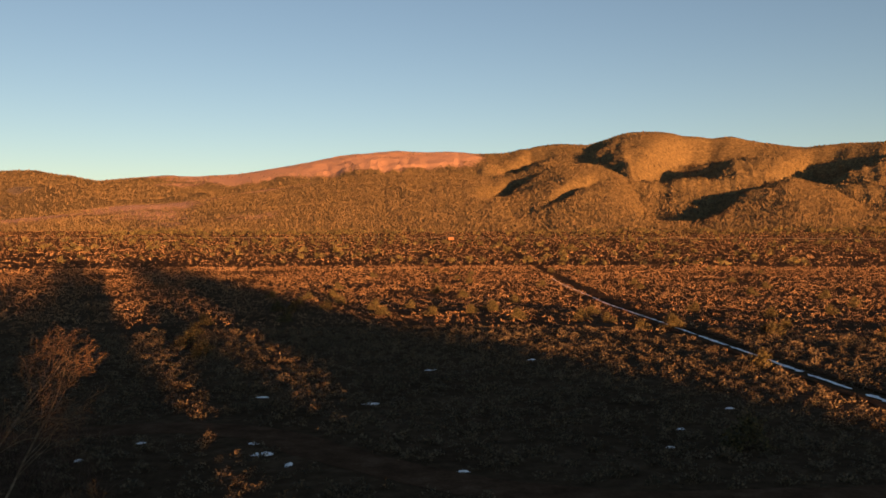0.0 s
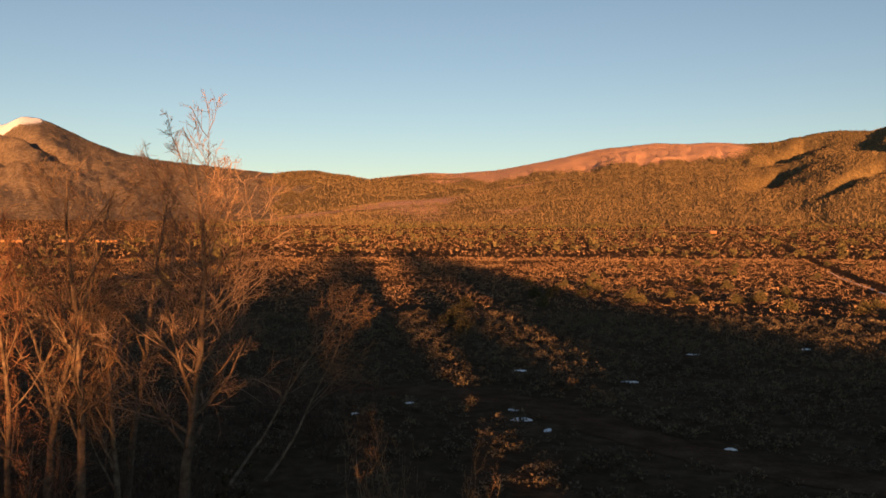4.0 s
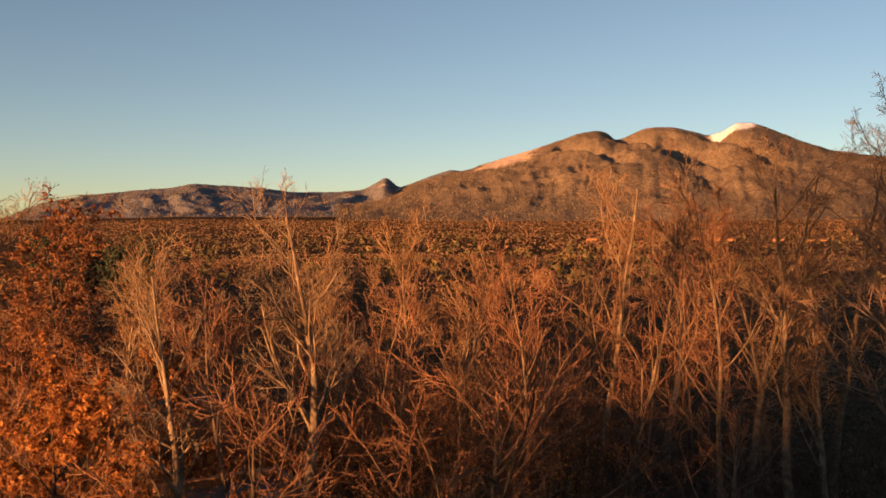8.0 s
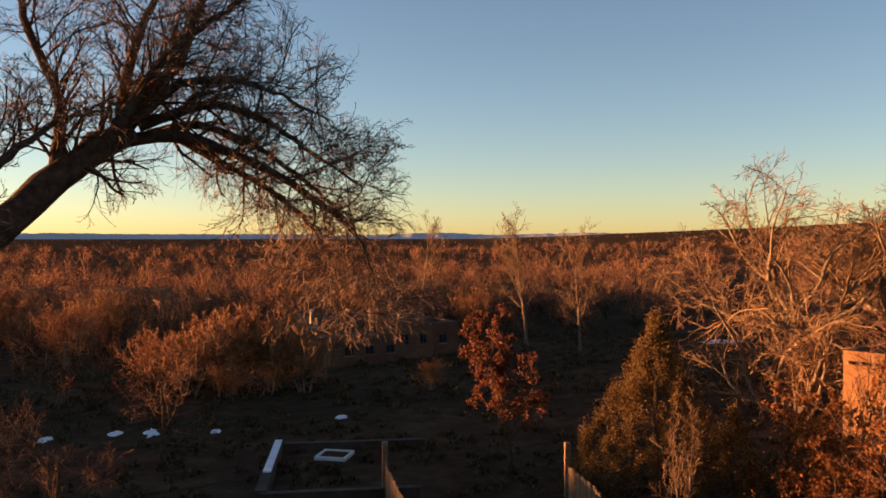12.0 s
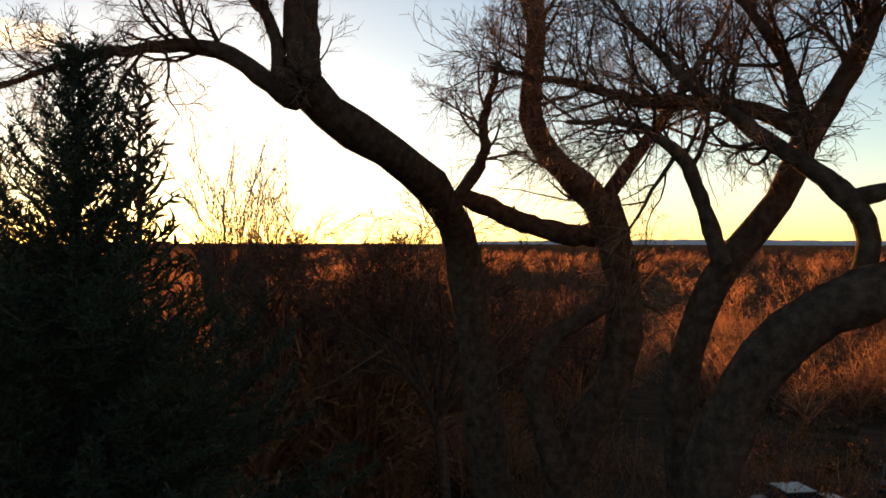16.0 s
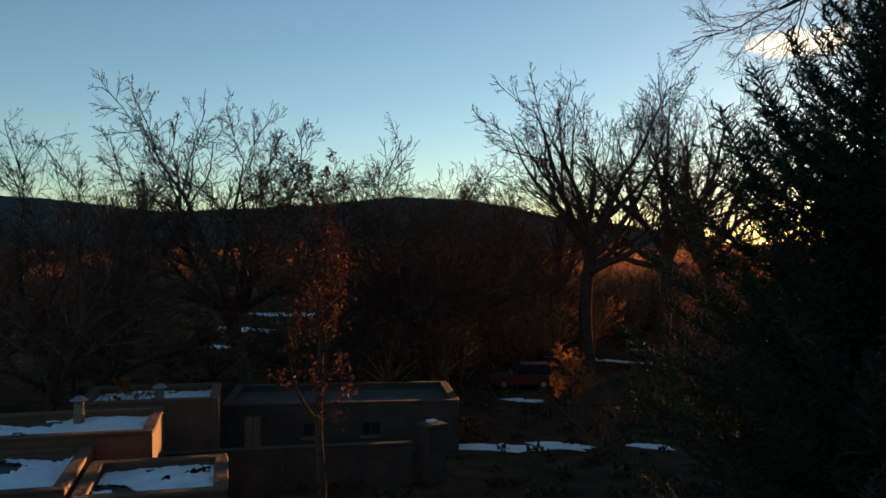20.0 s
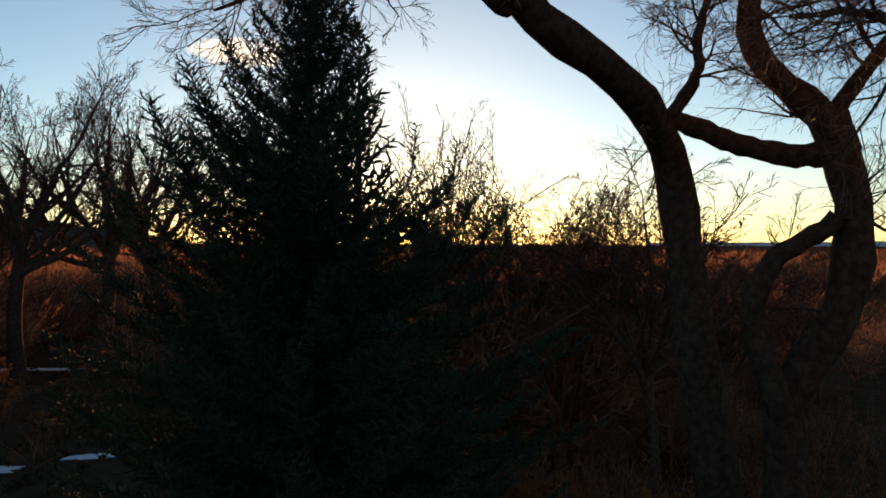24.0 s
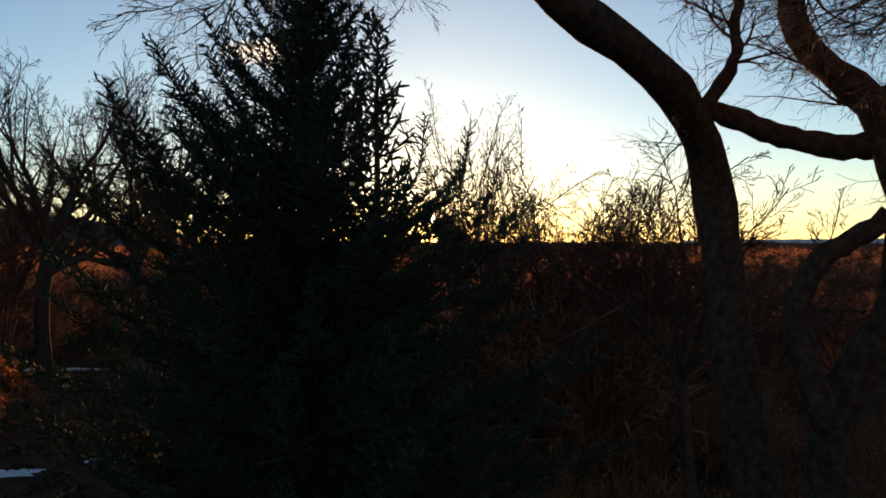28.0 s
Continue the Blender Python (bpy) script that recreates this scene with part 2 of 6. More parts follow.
def ridge_range(name, label, az0, az1, crest, near, top, far, mats, seed, spurs=0.35, rough=0.05, az_step=0.12, r_steps=90, cover=None, woods=0, pine=1.0, ravines=()):
    """A mountain range as a slope between two bearings: crest holds (bearing, degrees of height); it climbs from near to top metres off."""
    az = np.arange(az0, az1 + 1e-6, az_step)
    r = np.concatenate([np.linspace(near, top, r_steps), np.linspace(top, far, 12)[1:]])
    AZ, RR = np.meshgrid(az, r, indexing="ij")
    ks, es = zip(*sorted(crest))
    ridge = np.interp(az, ks, es)
    kernel = np.ones(5) / 5
    ridge = np.convolve(np.pad(ridge, 2, mode="edge"), kernel, "valid") + fbm(az * 2.2, az * 0 + seed, 4) * rough * 2
    peak = np.tan(np.radians(ridge))[:, None] * top
    s = np.clip((RR - near) / (top - near), 0, 1)
    X, Y = -np.sin(np.radians(AZ)) * RR, np.cos(np.radians(AZ)) * RR
    shape = s ** 1.25 * (1 - 0.25 * s) / 0.75
    warp = fbm(X / 420, Y / 420, 3, seed + 3) * 1.2
    spur = 1 - np.abs(fbm(AZ * 0.22 + warp * 0.6, RR / 1900 + warp * 0.5, 2, seed + 1)) * 2.2
    rib = 1 - np.abs(fbm(AZ * 0.62 + warp * 0.5, RR / 1500 + warp * 0.4, 2, seed + 5)) * 2.2
    gully = 1 - np.abs(fbm(AZ * 1.7 + warp * 0.8, RR / 700 + warp * 0.4, 2, seed + 7)) * 2.2
    small = fbm(X / 260, Y / 260, 4, seed + 2)
    flank = np.clip(4 * s * (1 - s), 0, 1)
    carve = 0.70 * (1 - spur) + 0.32 * (1 - rib) + 0.15 * (1 - gully)
    h = peak * (shape - spurs * 0.55 * flank * carve) + peak * 0.06 * small * flank + peak * 0.02 * fbm(X / 70, Y / 70, 3, seed + 9) * np.sqrt(flank)
    for az_top, az_foot, left, right, depth, low, high in ravines:
        axis = az_foot + (az_top - az_foot) * np.clip((s - low) / (high - low), 0, 1) + 0.5 * small
        off = AZ - axis
        h -= peak * depth * np.exp(-(off / np.where(off > 0, left, right)) ** 2) * np.clip((s - low) * 5, 0, 1) * np.clip((high + 0.12 - s) * 8, 0, 1)
    back = np.clip((RR - top) / (far - top), 0, 1)
    h = np.where(RR > top, peak * (1 - 0.5 * back), h)
    Z = h + ground_height(X, Y) * (1 - s) - 2.0 + 14.0 * s
    V = np.stack([X, Y, Z], -1).reshape(-1, 3)
    a, b = np.meshgrid(np.arange(len(az) - 1), np.arange(len(r) - 1), indexing="ij")
    m = len(r)
    F = np.stack([a * m + b, a * m + b + 1, (a + 1) * m + b + 1, (a + 1) * m + b], -1).reshape(-1, 4)
    ob = part_np(name, V, F, mats, smooth=True)
    if cover:
        layer = ob.data.color_attributes.new("cover", "FLOAT_COLOR", "POINT")
        c = cover(AZ, RR, s, small, spur).reshape(-1, 3)
        if woods:
            g = np.random.default_rng(int(seed) + 500)
            open_ground = np.clip(c[:, 0] + c[:, 1] + 0.6 * c[:, 2], 0, 1) + 0.35 * fbm(V[:, 0] / 90, V[:, 1] / 90, 3, seed)
            pick = g.integers(0, len(V) - m - 1, woods * 2)
            pick = pick[(open_ground[pick] < g.uniform(0.15, 0.75, len(pick))) & ((pick % m) < r_steps - 1)][:woods]
            u = g.uniform(0, 1, (len(pick), 2))
            foot = V[pick] + (V[pick + 1] - V[pick]) * u[:, :1] + (V[np.minimum(pick + m, len(V) - 1)] - V[pick]) * u[:, 1:]
            tall = g.uniform(4.5, 9.0, (len(pick), 1)) * pine
            a0 = g.uniform(0, 6.28, len(pick))
            ring = [foot + np.stack([np.cos(a0 + q), np.sin(a0 + q), 0 * a0 - 0.1], -1) * tall * g.uniform(0.32, 0.5, (len(pick), 1)) for q in (0, 2.09, 4.19)]
            T = np.stack([*ring, foot + tall * np.array([0, 0, 1.0])], 1).reshape(-1, 3)
            b0 = np.arange(len(pick)) * 4
            TF = np.concatenate([np.stack([b0 + i, b0 + (i + 1) % 3, b0 + 3], -1) for i in range(3)])
            tagged(part_np("mountain_woods", T, TF, M_PINE), "dark pinyon and juniper woods on the " + name.replace("_", " "), "woodland", kind="stuff")
        layer.data.foreach_set("color", np.concatenate([c, np.ones((len(c), 1))], 1).astype(np.float32).ravel())
    return tagged(ob, label, "mountain", kind="structure")


def mountain_material(name, forest, bare, rock):
    """Wooded slopes, bare red slopes and snow, shared out by the cover layer (red: bare, green: snow, blue: rock)."""
    m = bpy.data.materials.new(name)
    m.use_nodes = True
    nt = m.node_tree
    n, l = nt.nodes, nt.links
    b = n["Principled BSDF"]
    b.inputs["Roughness"].default_value, b.inputs["Specular IOR Level"].default_value = 1.0, 0.0
    co = n.new("ShaderNodeTexCoord")
    spots = n.new("ShaderNodeTexNoise")
    spots.inputs["Scale"].default_value, spots.inputs["Detail"].default_value, spots.inputs["Roughness"].default_value = 0.08, 5, 0.8
    l.new(co.outputs["Object"], spots.inputs["Vector"])
    lay = n.new("ShaderNodeVertexColor")
    lay.layer_name = "cover"
    sep = n.new("ShaderNodeSeparateColor")
    l.new(lay.outputs[0], sep.inputs[0])
    trees = n.new("ShaderNodeValToRGB")
    te = trees.color_ramp.elements
    te[0].position, te[1].position = 0.36, 0.62
    te[0].color, te[1].color = (*[c * 0.55 for c in forest], 1), (*[c * 1.7 for c in forest], 1)
    l.new(spots.outputs[0], trees.inputs[0])
    colour = trees.outputs[0]
    for channel, c in (("Blue", rock), ("Red", bare), ("Green", (0.8, 0.8, 0.82))):
        add = n.new("ShaderNodeMath")
        add.operation = "MULTIPLY_ADD"
        l.new(spots.outputs[0], add.inputs[0])
        add.inputs[1].default_value = 0.9
        sub = n.new("ShaderNodeMath")
        sub.operation = "SUBTRACT"
        l.new(sep.outputs[channel], sub.inputs[0])
        sub.inputs[1].default_value = 0.45
        l.new(sub.outputs[0], add.inputs[2])
        step = n.new("ShaderNodeMapRange")
        step.inputs["From Min"].default_value, step.inputs["From Max"].default_value = 0.42, 0.58
        l.new(add.outputs[0], step.inputs["Value"])
        mix = n.new("ShaderNodeMix")
        mix.data_type = "RGBA"
        l.new(step.outputs[0], mix.inputs["Factor"])
        l.new(colour, mix.inputs["A"])
        mix.inputs["B"].default_value = (*c, 1)
        colour = mix.outputs["Result"]
    l.new(colour, b.inputs["Base Color"])
    bump = n.new("ShaderNodeBump")
    bump.inputs["Strength"].default_value, bump.inputs["Distance"].default_value = 0.7, 6.0
    l.new(spots.outputs[0], bump.inputs["Height"])
    l.new(bump.outputs[0], b.inputs["Normal"])
    return m


M_PINE = material("pinyon_needles", [(0.06, 0.045, 0.026), (0.092, 0.067, 0.038), (0.125, 0.088, 0.05)], 0.02, rough=1.0, bump=0, island=0.5, spec=0.0)
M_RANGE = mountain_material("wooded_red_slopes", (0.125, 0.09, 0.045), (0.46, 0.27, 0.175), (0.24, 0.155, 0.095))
# Blue-grey in the base colour imitates haze and shade on the western hills.
M_WEST = mountain_material("haze_blue_hills", (0.13, 0.13, 0.135), (0.22, 0.19, 0.17), (0.55, 0.4, 0.3))
# Slope colours dulled to carry the haze before the peak.
M_PEAK = mountain_material("high_peak_slopes", (0.13, 0.1, 0.072), (0.29, 0.21, 0.155), (0.5, 0.37, 0.28))
# Distance haze is put into these pale base colours.
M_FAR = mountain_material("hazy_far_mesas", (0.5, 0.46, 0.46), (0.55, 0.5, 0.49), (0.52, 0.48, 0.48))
M_MESA = mountain_material("dark_mesa_slopes", (0.06, 0.065, 0.06), (0.12, 0.1, 0.08), (0.12, 0.1, 0.08))


def bump_at(AZ, centre, width):
    return np.exp(-((AZ - centre) / width) ** 2)


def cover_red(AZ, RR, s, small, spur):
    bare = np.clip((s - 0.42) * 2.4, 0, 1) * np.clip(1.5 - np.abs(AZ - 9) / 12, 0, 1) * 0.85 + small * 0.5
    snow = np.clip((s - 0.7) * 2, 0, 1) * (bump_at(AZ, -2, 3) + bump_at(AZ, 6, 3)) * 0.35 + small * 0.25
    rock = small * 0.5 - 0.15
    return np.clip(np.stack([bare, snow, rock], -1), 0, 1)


def cover_peak(AZ, RR, s, small, spur):
    snow = bump_at(AZ, 44.6, 0.9) * np.clip((s - 0.86) * 9, 0, 1) * 1.3 + bump_at(AZ, 43.3, 0.9) * np.clip((s - 0.78) * 5, 0, 1) * 0.65 + small * 0.12
    bare = np.clip((s - 0.55) * 2, 0, 1) * 0.55 + small * 0.5 - 0.1
    rock = bump_at(AZ, 58.5, 2.5) * np.clip((s - 0.6) * 4, 0, 1) * 0.9 + bump_at(AZ, 66.7, 1.1) * np.clip((s - 0.55) * 4, 0, 1) * (0.95 + small) + small * 0.4
    bare = bare * (1 - np.clip(1.4 * bump_at(AZ, 66.7, 1.1), 0, 1))
    return np.clip(np.stack([bare, snow, rock], -1), 0, 1)


def cover_plain(AZ, RR, s, small, spur):
    # Extra bare cover towards the left lightens the foothills in place of golden haze.
    return np.clip(np.stack([small * 0.5 + 0.08 + 0.45 * np.clip((AZ - 4) / 14, 0, 1), small * 0 + 0, small * 0.3], -1), 0, 1)


CREST_NORTH = [(31, 3.8), (28, 4.4), (26.2, 4.5), (25, 4.3), (24, 4.2), (22.7, 3.95), (21.4, 4.1), (18.7, 4.4), (17, 4.35), (14.1, 4.55), (11.2, 5.07), (9, 5.5), (7.5, 5.85), (3.8, 6.2), (1.5, 6.1), (0, 6.15), (-1.9, 5.98),
               (-3.8, 6.04), (-5.7, 6.58), (-7, 6.64), (-9.1, 6.46), (-11.6, 7.21), (-13.1, 7.24), (-16.3, 7.06), (-16.9, 6.86), (-18, 6.96), (-19.7, 6.43), (-22.3, 5.9), (-24.8, 6.03), (-27, 6.0), (-34, 6.2)]
CREST_FOOT = [(31, 0.9), (28, 1.6), (25, 2.0), (21.8, 2.5), (16.6, 2.95), (13.1, 3.5), (7.5, 4.4), (3.8, 4.8), (0, 4.75), (-2.7, 4.4), (-5.3, 5.0), (-7.6, 5.4), (-9.8, 5.2), (-11.3, 4.5),
              (-14.2, 2.3), (-18.3, 3.4), (-21.7, 4.1), (-24.2, 3.4), (-25.8, 2.4), (-34, 3.4)]
CREST_PEAK = [(18, 2.5), (22.9, 3.7), (25, 4.1), (29, 4.27), (33.7, 4.74), (36, 4.95), (38.4, 5.36), (40.1, 6.0), (41.7, 6.74), (43, 7.25), (43.9, 7.27), (44.7, 6.82), (45.7, 6.63), (48, 7.16), (49.6, 7.18),
              (51.3, 6.75), (52.7, 7.06), (53.8, 6.88), (57.3, 5.72), (59.1, 5.26), (61.5, 4.45), (62.6, 4.3), (65, 3.6), (70, 2.0)]
CREST_WEST = [(58, 4.0), (61.5, 4.4), (62.4, 4.56), (64, 4.0), (65.8, 3.3), (66.4, 3.8), (66.8, 4.05), (67.3, 3.7), (68.3, 3.15), (69.9, 3.03), (72.8, 2.95), (74.5, 3.18), (76, 3.29), (77.6, 3.35), (79.4, 3.43), (80.6, 3.14), (82.6, 2.95), (85.7, 2.57), (88.1, 2.08), (89.8, 1.27), (91, 0.6), (92, 0.1)]
CREST_MESA = [(-84, 2.0), (-92, 2.6), (-97, 2.7), (-101, 2.5), (-106, 1.9), (-112, 2.2), (-117, 2.6), (-121, 3.0), (-126, 2.85), (-128.5, 2.45), (-130, 2.1), (-133, 1.5), (-136, 1.2), (-139, 0.7), (-142, 0.3)]
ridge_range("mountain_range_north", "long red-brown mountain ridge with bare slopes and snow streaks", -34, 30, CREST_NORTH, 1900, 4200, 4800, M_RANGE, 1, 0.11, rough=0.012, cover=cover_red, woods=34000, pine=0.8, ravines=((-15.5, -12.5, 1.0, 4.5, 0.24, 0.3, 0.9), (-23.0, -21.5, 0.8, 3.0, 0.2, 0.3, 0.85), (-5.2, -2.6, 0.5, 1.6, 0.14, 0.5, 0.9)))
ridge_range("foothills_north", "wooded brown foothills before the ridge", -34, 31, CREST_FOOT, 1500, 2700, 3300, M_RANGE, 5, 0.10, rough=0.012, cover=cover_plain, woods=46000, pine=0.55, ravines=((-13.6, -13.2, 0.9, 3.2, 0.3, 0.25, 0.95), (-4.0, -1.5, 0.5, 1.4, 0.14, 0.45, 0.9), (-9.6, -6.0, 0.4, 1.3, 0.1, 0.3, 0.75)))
ridge_range("mountain_peak", "broad bare mountain with a snow-capped summit", 18, 70, CREST_PEAK, 1900, 4200, 4800, M_PEAK, 11, 0.10, rough=0.02, cover=cover_peak, woods=9000, pine=0.6, ravines=((51.6, 46.2, 0.5, 1.5, 0.16, 0.45, 0.92), (48.4, 44.0, 0.5, 1.3, 0.13, 0.35, 0.8), (55.0, 50.5, 0.4, 1.2, 0.12, 0.4, 0.8), (45.6, 41.0, 0.4, 1.0, 0.1, 0.4, 0.9)))
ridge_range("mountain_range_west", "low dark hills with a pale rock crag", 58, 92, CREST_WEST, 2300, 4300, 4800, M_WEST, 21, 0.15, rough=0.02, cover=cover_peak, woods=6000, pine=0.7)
ridge_range("mesa_south", "flat-topped dark wooded mesa", -142, -84, CREST_MESA, 2200, 3200, 4200, M_MESA, 31, 0.3, cover=cover_plain)
ridge_range("horizon_mesas", "thin line of distant mesas with haze in their colour", 92, 186, [(92, 0.05), (104, 0.12), (112, 0.26), (118, 0.1), (122, 0.28), (128, 0.06), (133, 0.18), (140, 0.15), (146, 0.22), (155, 0.1), (170, 0.18), (180, 0.06), (186, 0.03)], 4300, 4600, 4800, M_FAR, 41, 0.2, rough=0.02, r_steps=10, cover=cover_plain)

# the sun's disc, low over the plain
bm = bmesh.new()
bmesh.ops.create_uvsphere(bm, u_segments=24, v_segments=16, radius=26)
M_SUN = bpy.data.materials.new("sun_glow")
M_SUN.use_nodes = True
nt = M_SUN.node_tree
nt.nodes.remove(nt.nodes["Principled BSDF"])
em, tr, both = (nt.nodes.new(k) for k in ("ShaderNodeEmission", "ShaderNodeBsdfTransparent", "ShaderNodeAddShader"))
em.inputs[0].default_value, em.inputs[1].default_value = (1.0, 0.75, 0.35, 1), 40
nt.links.new(em.outputs[0], both.inputs[0])
nt.links.new(tr.outputs[0], both.inputs[1])
nt.links.new(both.outputs[0], nt.nodes["Material Output"].inputs["Surface"])
disc = part("sun_disc", bm, M_SUN)
disc.location = bearing(-157.55, 4780, 12 + 4780 * math.tan(radians(1.4)))
tagged(disc, "low glowing evening sun over the horizon", "sun", kind="structure")

# a small bright cloud over the trees; the sheet itself glows in place of sunlight
M_CLOUD = bpy.data.materials.new("glowing_cloud")
M_CLOUD.use_nodes = True
nt = M_CLOUD.node_tree
nt.nodes.remove(nt.nodes["Principled BSDF"])
em, tr, ms, tex, ramp = (nt.nodes.new(k) for k in ("ShaderNodeEmission", "ShaderNodeBsdfTransparent", "ShaderNodeMixShader", "ShaderNodeTexNoise", "ShaderNodeMapRange"))
em.inputs[0].default_value, em.inputs[1].default_value = (1.0, 0.76, 0.5, 1), 0.62
tex.inputs["Scale"].default_value, tex.inputs["Detail"].default_value, tex.inputs["Roughness"].default_value = 0.011, 7, 0.6
ramp.inputs["From Min"].default_value, ramp.inputs["From Max"].default_value, ramp.inputs["To Max"].default_value = 0.62, 1.05, 0.8
co, lay, add = nt.nodes.new("ShaderNodeTexCoord"), nt.nodes.new("ShaderNodeVertexColor"), nt.nodes.new("ShaderNodeMath")
lay.layer_name = "body"
nt.links.new(co.outputs["Object"], tex.inputs["Vector"])
nt.links.new(tex.outputs[0], add.inputs[0])
nt.links.new(lay.outputs[0], add.inputs[1])
nt.links.new(add.outputs[0], ramp.inputs["Value"])
nt.links.new(ramp.outputs[0], ms.inputs[0])
nt.links.new(tr.outputs[0], ms.inputs[1])
nt.links.new(em.outputs[0], ms.inputs[2])
nt.links.new(ms.outputs[0], nt.nodes["Material Output"].inputs["Surface"])
cu, cv = np.meshgrid(np.linspace(-1, 1, 61), np.linspace(-1, 1, 21), indexing="ij")
far = 4550 + 30 * fbm(cu * 3, cv * 2, 3, 8)
caz, cel = np.radians(-147.2 + 4.2 * cu), np.radians(12.5 + 1.25 * cv)
CV = np.stack([-np.sin(caz) * far, np.cos(caz) * far, np.tan(cel) * far], -1).reshape(-1, 3)
i, j = np.meshgrid(np.arange(60), np.arange(20), indexing="ij")
CF = np.stack([i * 21 + j, i * 21 + j + 1, (i + 1) * 21 + j + 1, (i + 1) * 21 + j], -1).reshape(-1, 4)
cloud = part_np("cloud", CV, CF, M_CLOUD, smooth=True)
body = 0.62 - 0.75 * (np.abs(cu) ** 2.2 + np.abs(cv + 0.15) ** 1.8)
layer = cloud.data.color_attributes.new("body", "FLOAT_COLOR", "POINT")
layer.data.foreach_set("color", np.repeat(np.clip(body, 0, 1).reshape(-1, 1), 4, 1).astype(np.float32).ravel())
tagged(cloud, "small bright cloud sheet glowing in evening colour", "cloud", kind="structure")

# ---- trees ----


def sun_way(x, y):
    """How far a place lies towards the sun, and how far to the side of the sun's line through the camera's place."""
    s, c = -math.sin(radians(SUN_AZ)), math.cos(radians(SUN_AZ))
    return x * s + y * c, -x * c + y * s


def lit_land(x, y, top):
    """True where a tree of that height would shade the open strip, the open eastern field or the gap cleared for sun on
    the snowy roofs, which the evening sun reaches.
    """
    D, side = sun_way(x, y)
    limit = (66 + np.maximum(D, 0)) * math.tan(radians(SUN_EL))
    return (D > 6) & (((side > 7.5) & (side < 14.5) & (top > limit + 0.8)) | ((side > 74) & (side < 420) & (top > limit))
                      | ((side > 18.5) & (side < 33) & (D > 22) & (D < 330) & (top > 2.2 + (D - 21) * math.tan(radians(SUN_EL)))))



def unit(v):
    return v / np.maximum(np.linalg.norm(v, axis=-1, keepdims=True), 1e-9)


def tubes(P, Rd, k):
    """Tapered tubes along N curves of n points: corners and four-cornered faces."""
    N, n, _ = P.shape
    T = unit(np.gradient(P, axis=1))
    ref = np.where(np.abs(T[:, 0, 2:3]) > 0.9, np.array([1.0, 0, 0]), np.array([0, 0, 1.0]))
    U = np.zeros_like(P)
    U[:, 0] = unit(np.cross(T[:, 0], ref))
    for i in range(1, n):
        U[:, i] = unit(U[:, i - 1] - T[:, i] * (U[:, i - 1] * T[:, i]).sum(1, keepdims=True))
    W = np.cross(T, U)
    a = np.arange(k) * 2 * np.pi / k
    V = P[:, :, None] + Rd[:, :, None, None] * (U[:, :, None] * np.cos(a)[:, None] + W[:, :, None] * np.sin(a)[:, None])
    q, i, j = np.meshgrid(np.arange(N), np.arange(n - 1), np.arange(k), indexing="ij")
    base = (q * n + i) * k
    F = np.stack([base + j, base + (j + 1) % k, base + k + (j + 1) % k, base + k + j], -1).reshape(-1, 4)
    return V.reshape(-1, 3), F


def ribbons(g, P, Rd):
    """The finest twigs: narrow flat strips along N curves, turned at random."""
    N, n, _ = P.shape
    T = unit(P[:, -1] - P[:, 0])
    side = unit(np.cross(T, g.normal(0, 1, (N, 3))))[:, None]
    V = np.stack([P - side * Rd[..., None], P + side * Rd[..., None]], 2).reshape(-1, 3)
    q, i = np.meshgrid(np.arange(N), np.arange(n - 1), indexing="ij")
    b = (q * n + i) * 2
    return V, np.stack([b, b + 1, b + 3, b + 2], -1).reshape(-1, 4)


def merged(pieces):
    Vs, Fs, off = [], [], 0
    for V, F in pieces:
        Vs.append(V)
        Fs.append(F + off)
        off += len(V)
    return np.concatenate(Vs), np.concatenate(Fs)


def grow(g, start, way, length, radius, n, wander, up, taper=0.25):
    """Curves that start at points, run along ways, wander and bend up (or down)."""
    N = len(start)
    P = np.zeros((N, n, 3))
    P[:, 0] = start
    d = unit(way)
    step = (length / (n - 1))[:, None]
    for i in range(1, n):
        d = unit(d + g.normal(0, wander, (N, 3)) + np.array([0, 0, up]))
        P[:, i] = P[:, i - 1] + d * step
    f = np.linspace(1, taper, n)
    return P, radius[:, None] * f[None]


def shoots(g, P, Rd, count, lo, hi, angle, ratio, spread=0.35, shrink=0.6, even=False):
    """Where side shoots leave their parents: places, ways, lengths and radii."""
    N, n, _ = P.shape
    own = np.repeat(np.arange(N), count)
    t = lo + (hi - lo) * (np.tile((np.arange(count) + 0.5) / count, N) + g.uniform(-0.4, 0.4, N * count) / count)
    x = np.clip(t, 0, 0.999) * (n - 1)
    i = x.astype(int)
    w = (x - i)[:, None]
    place = P[own, i] * (1 - w) + P[own, i + 1] * w
    T = unit(P[own, i + 1] - P[own, i])
    side = unit(np.cross(T, unit(g.normal(0, 1, T.shape))))
    a = np.radians(angle) * (1 + g.normal(0, 0.25, len(own)))[:, None]
    way = T * np.cos(a) + side * np.sin(a)
    total = np.linalg.norm(np.diff(P, axis=1), axis=2).sum(1)[own]
    length = total * ratio * (1.15 - 0.6 * t) * g.uniform(1 - spread, 1 + spread, len(own))
    radius = (Rd[own, i] * (1 - w[:, 0]) + Rd[own, i + 1] * w[:, 0]) * shrink * g.uniform(0.7, 1.0, len(own))
    return place, way, length, radius


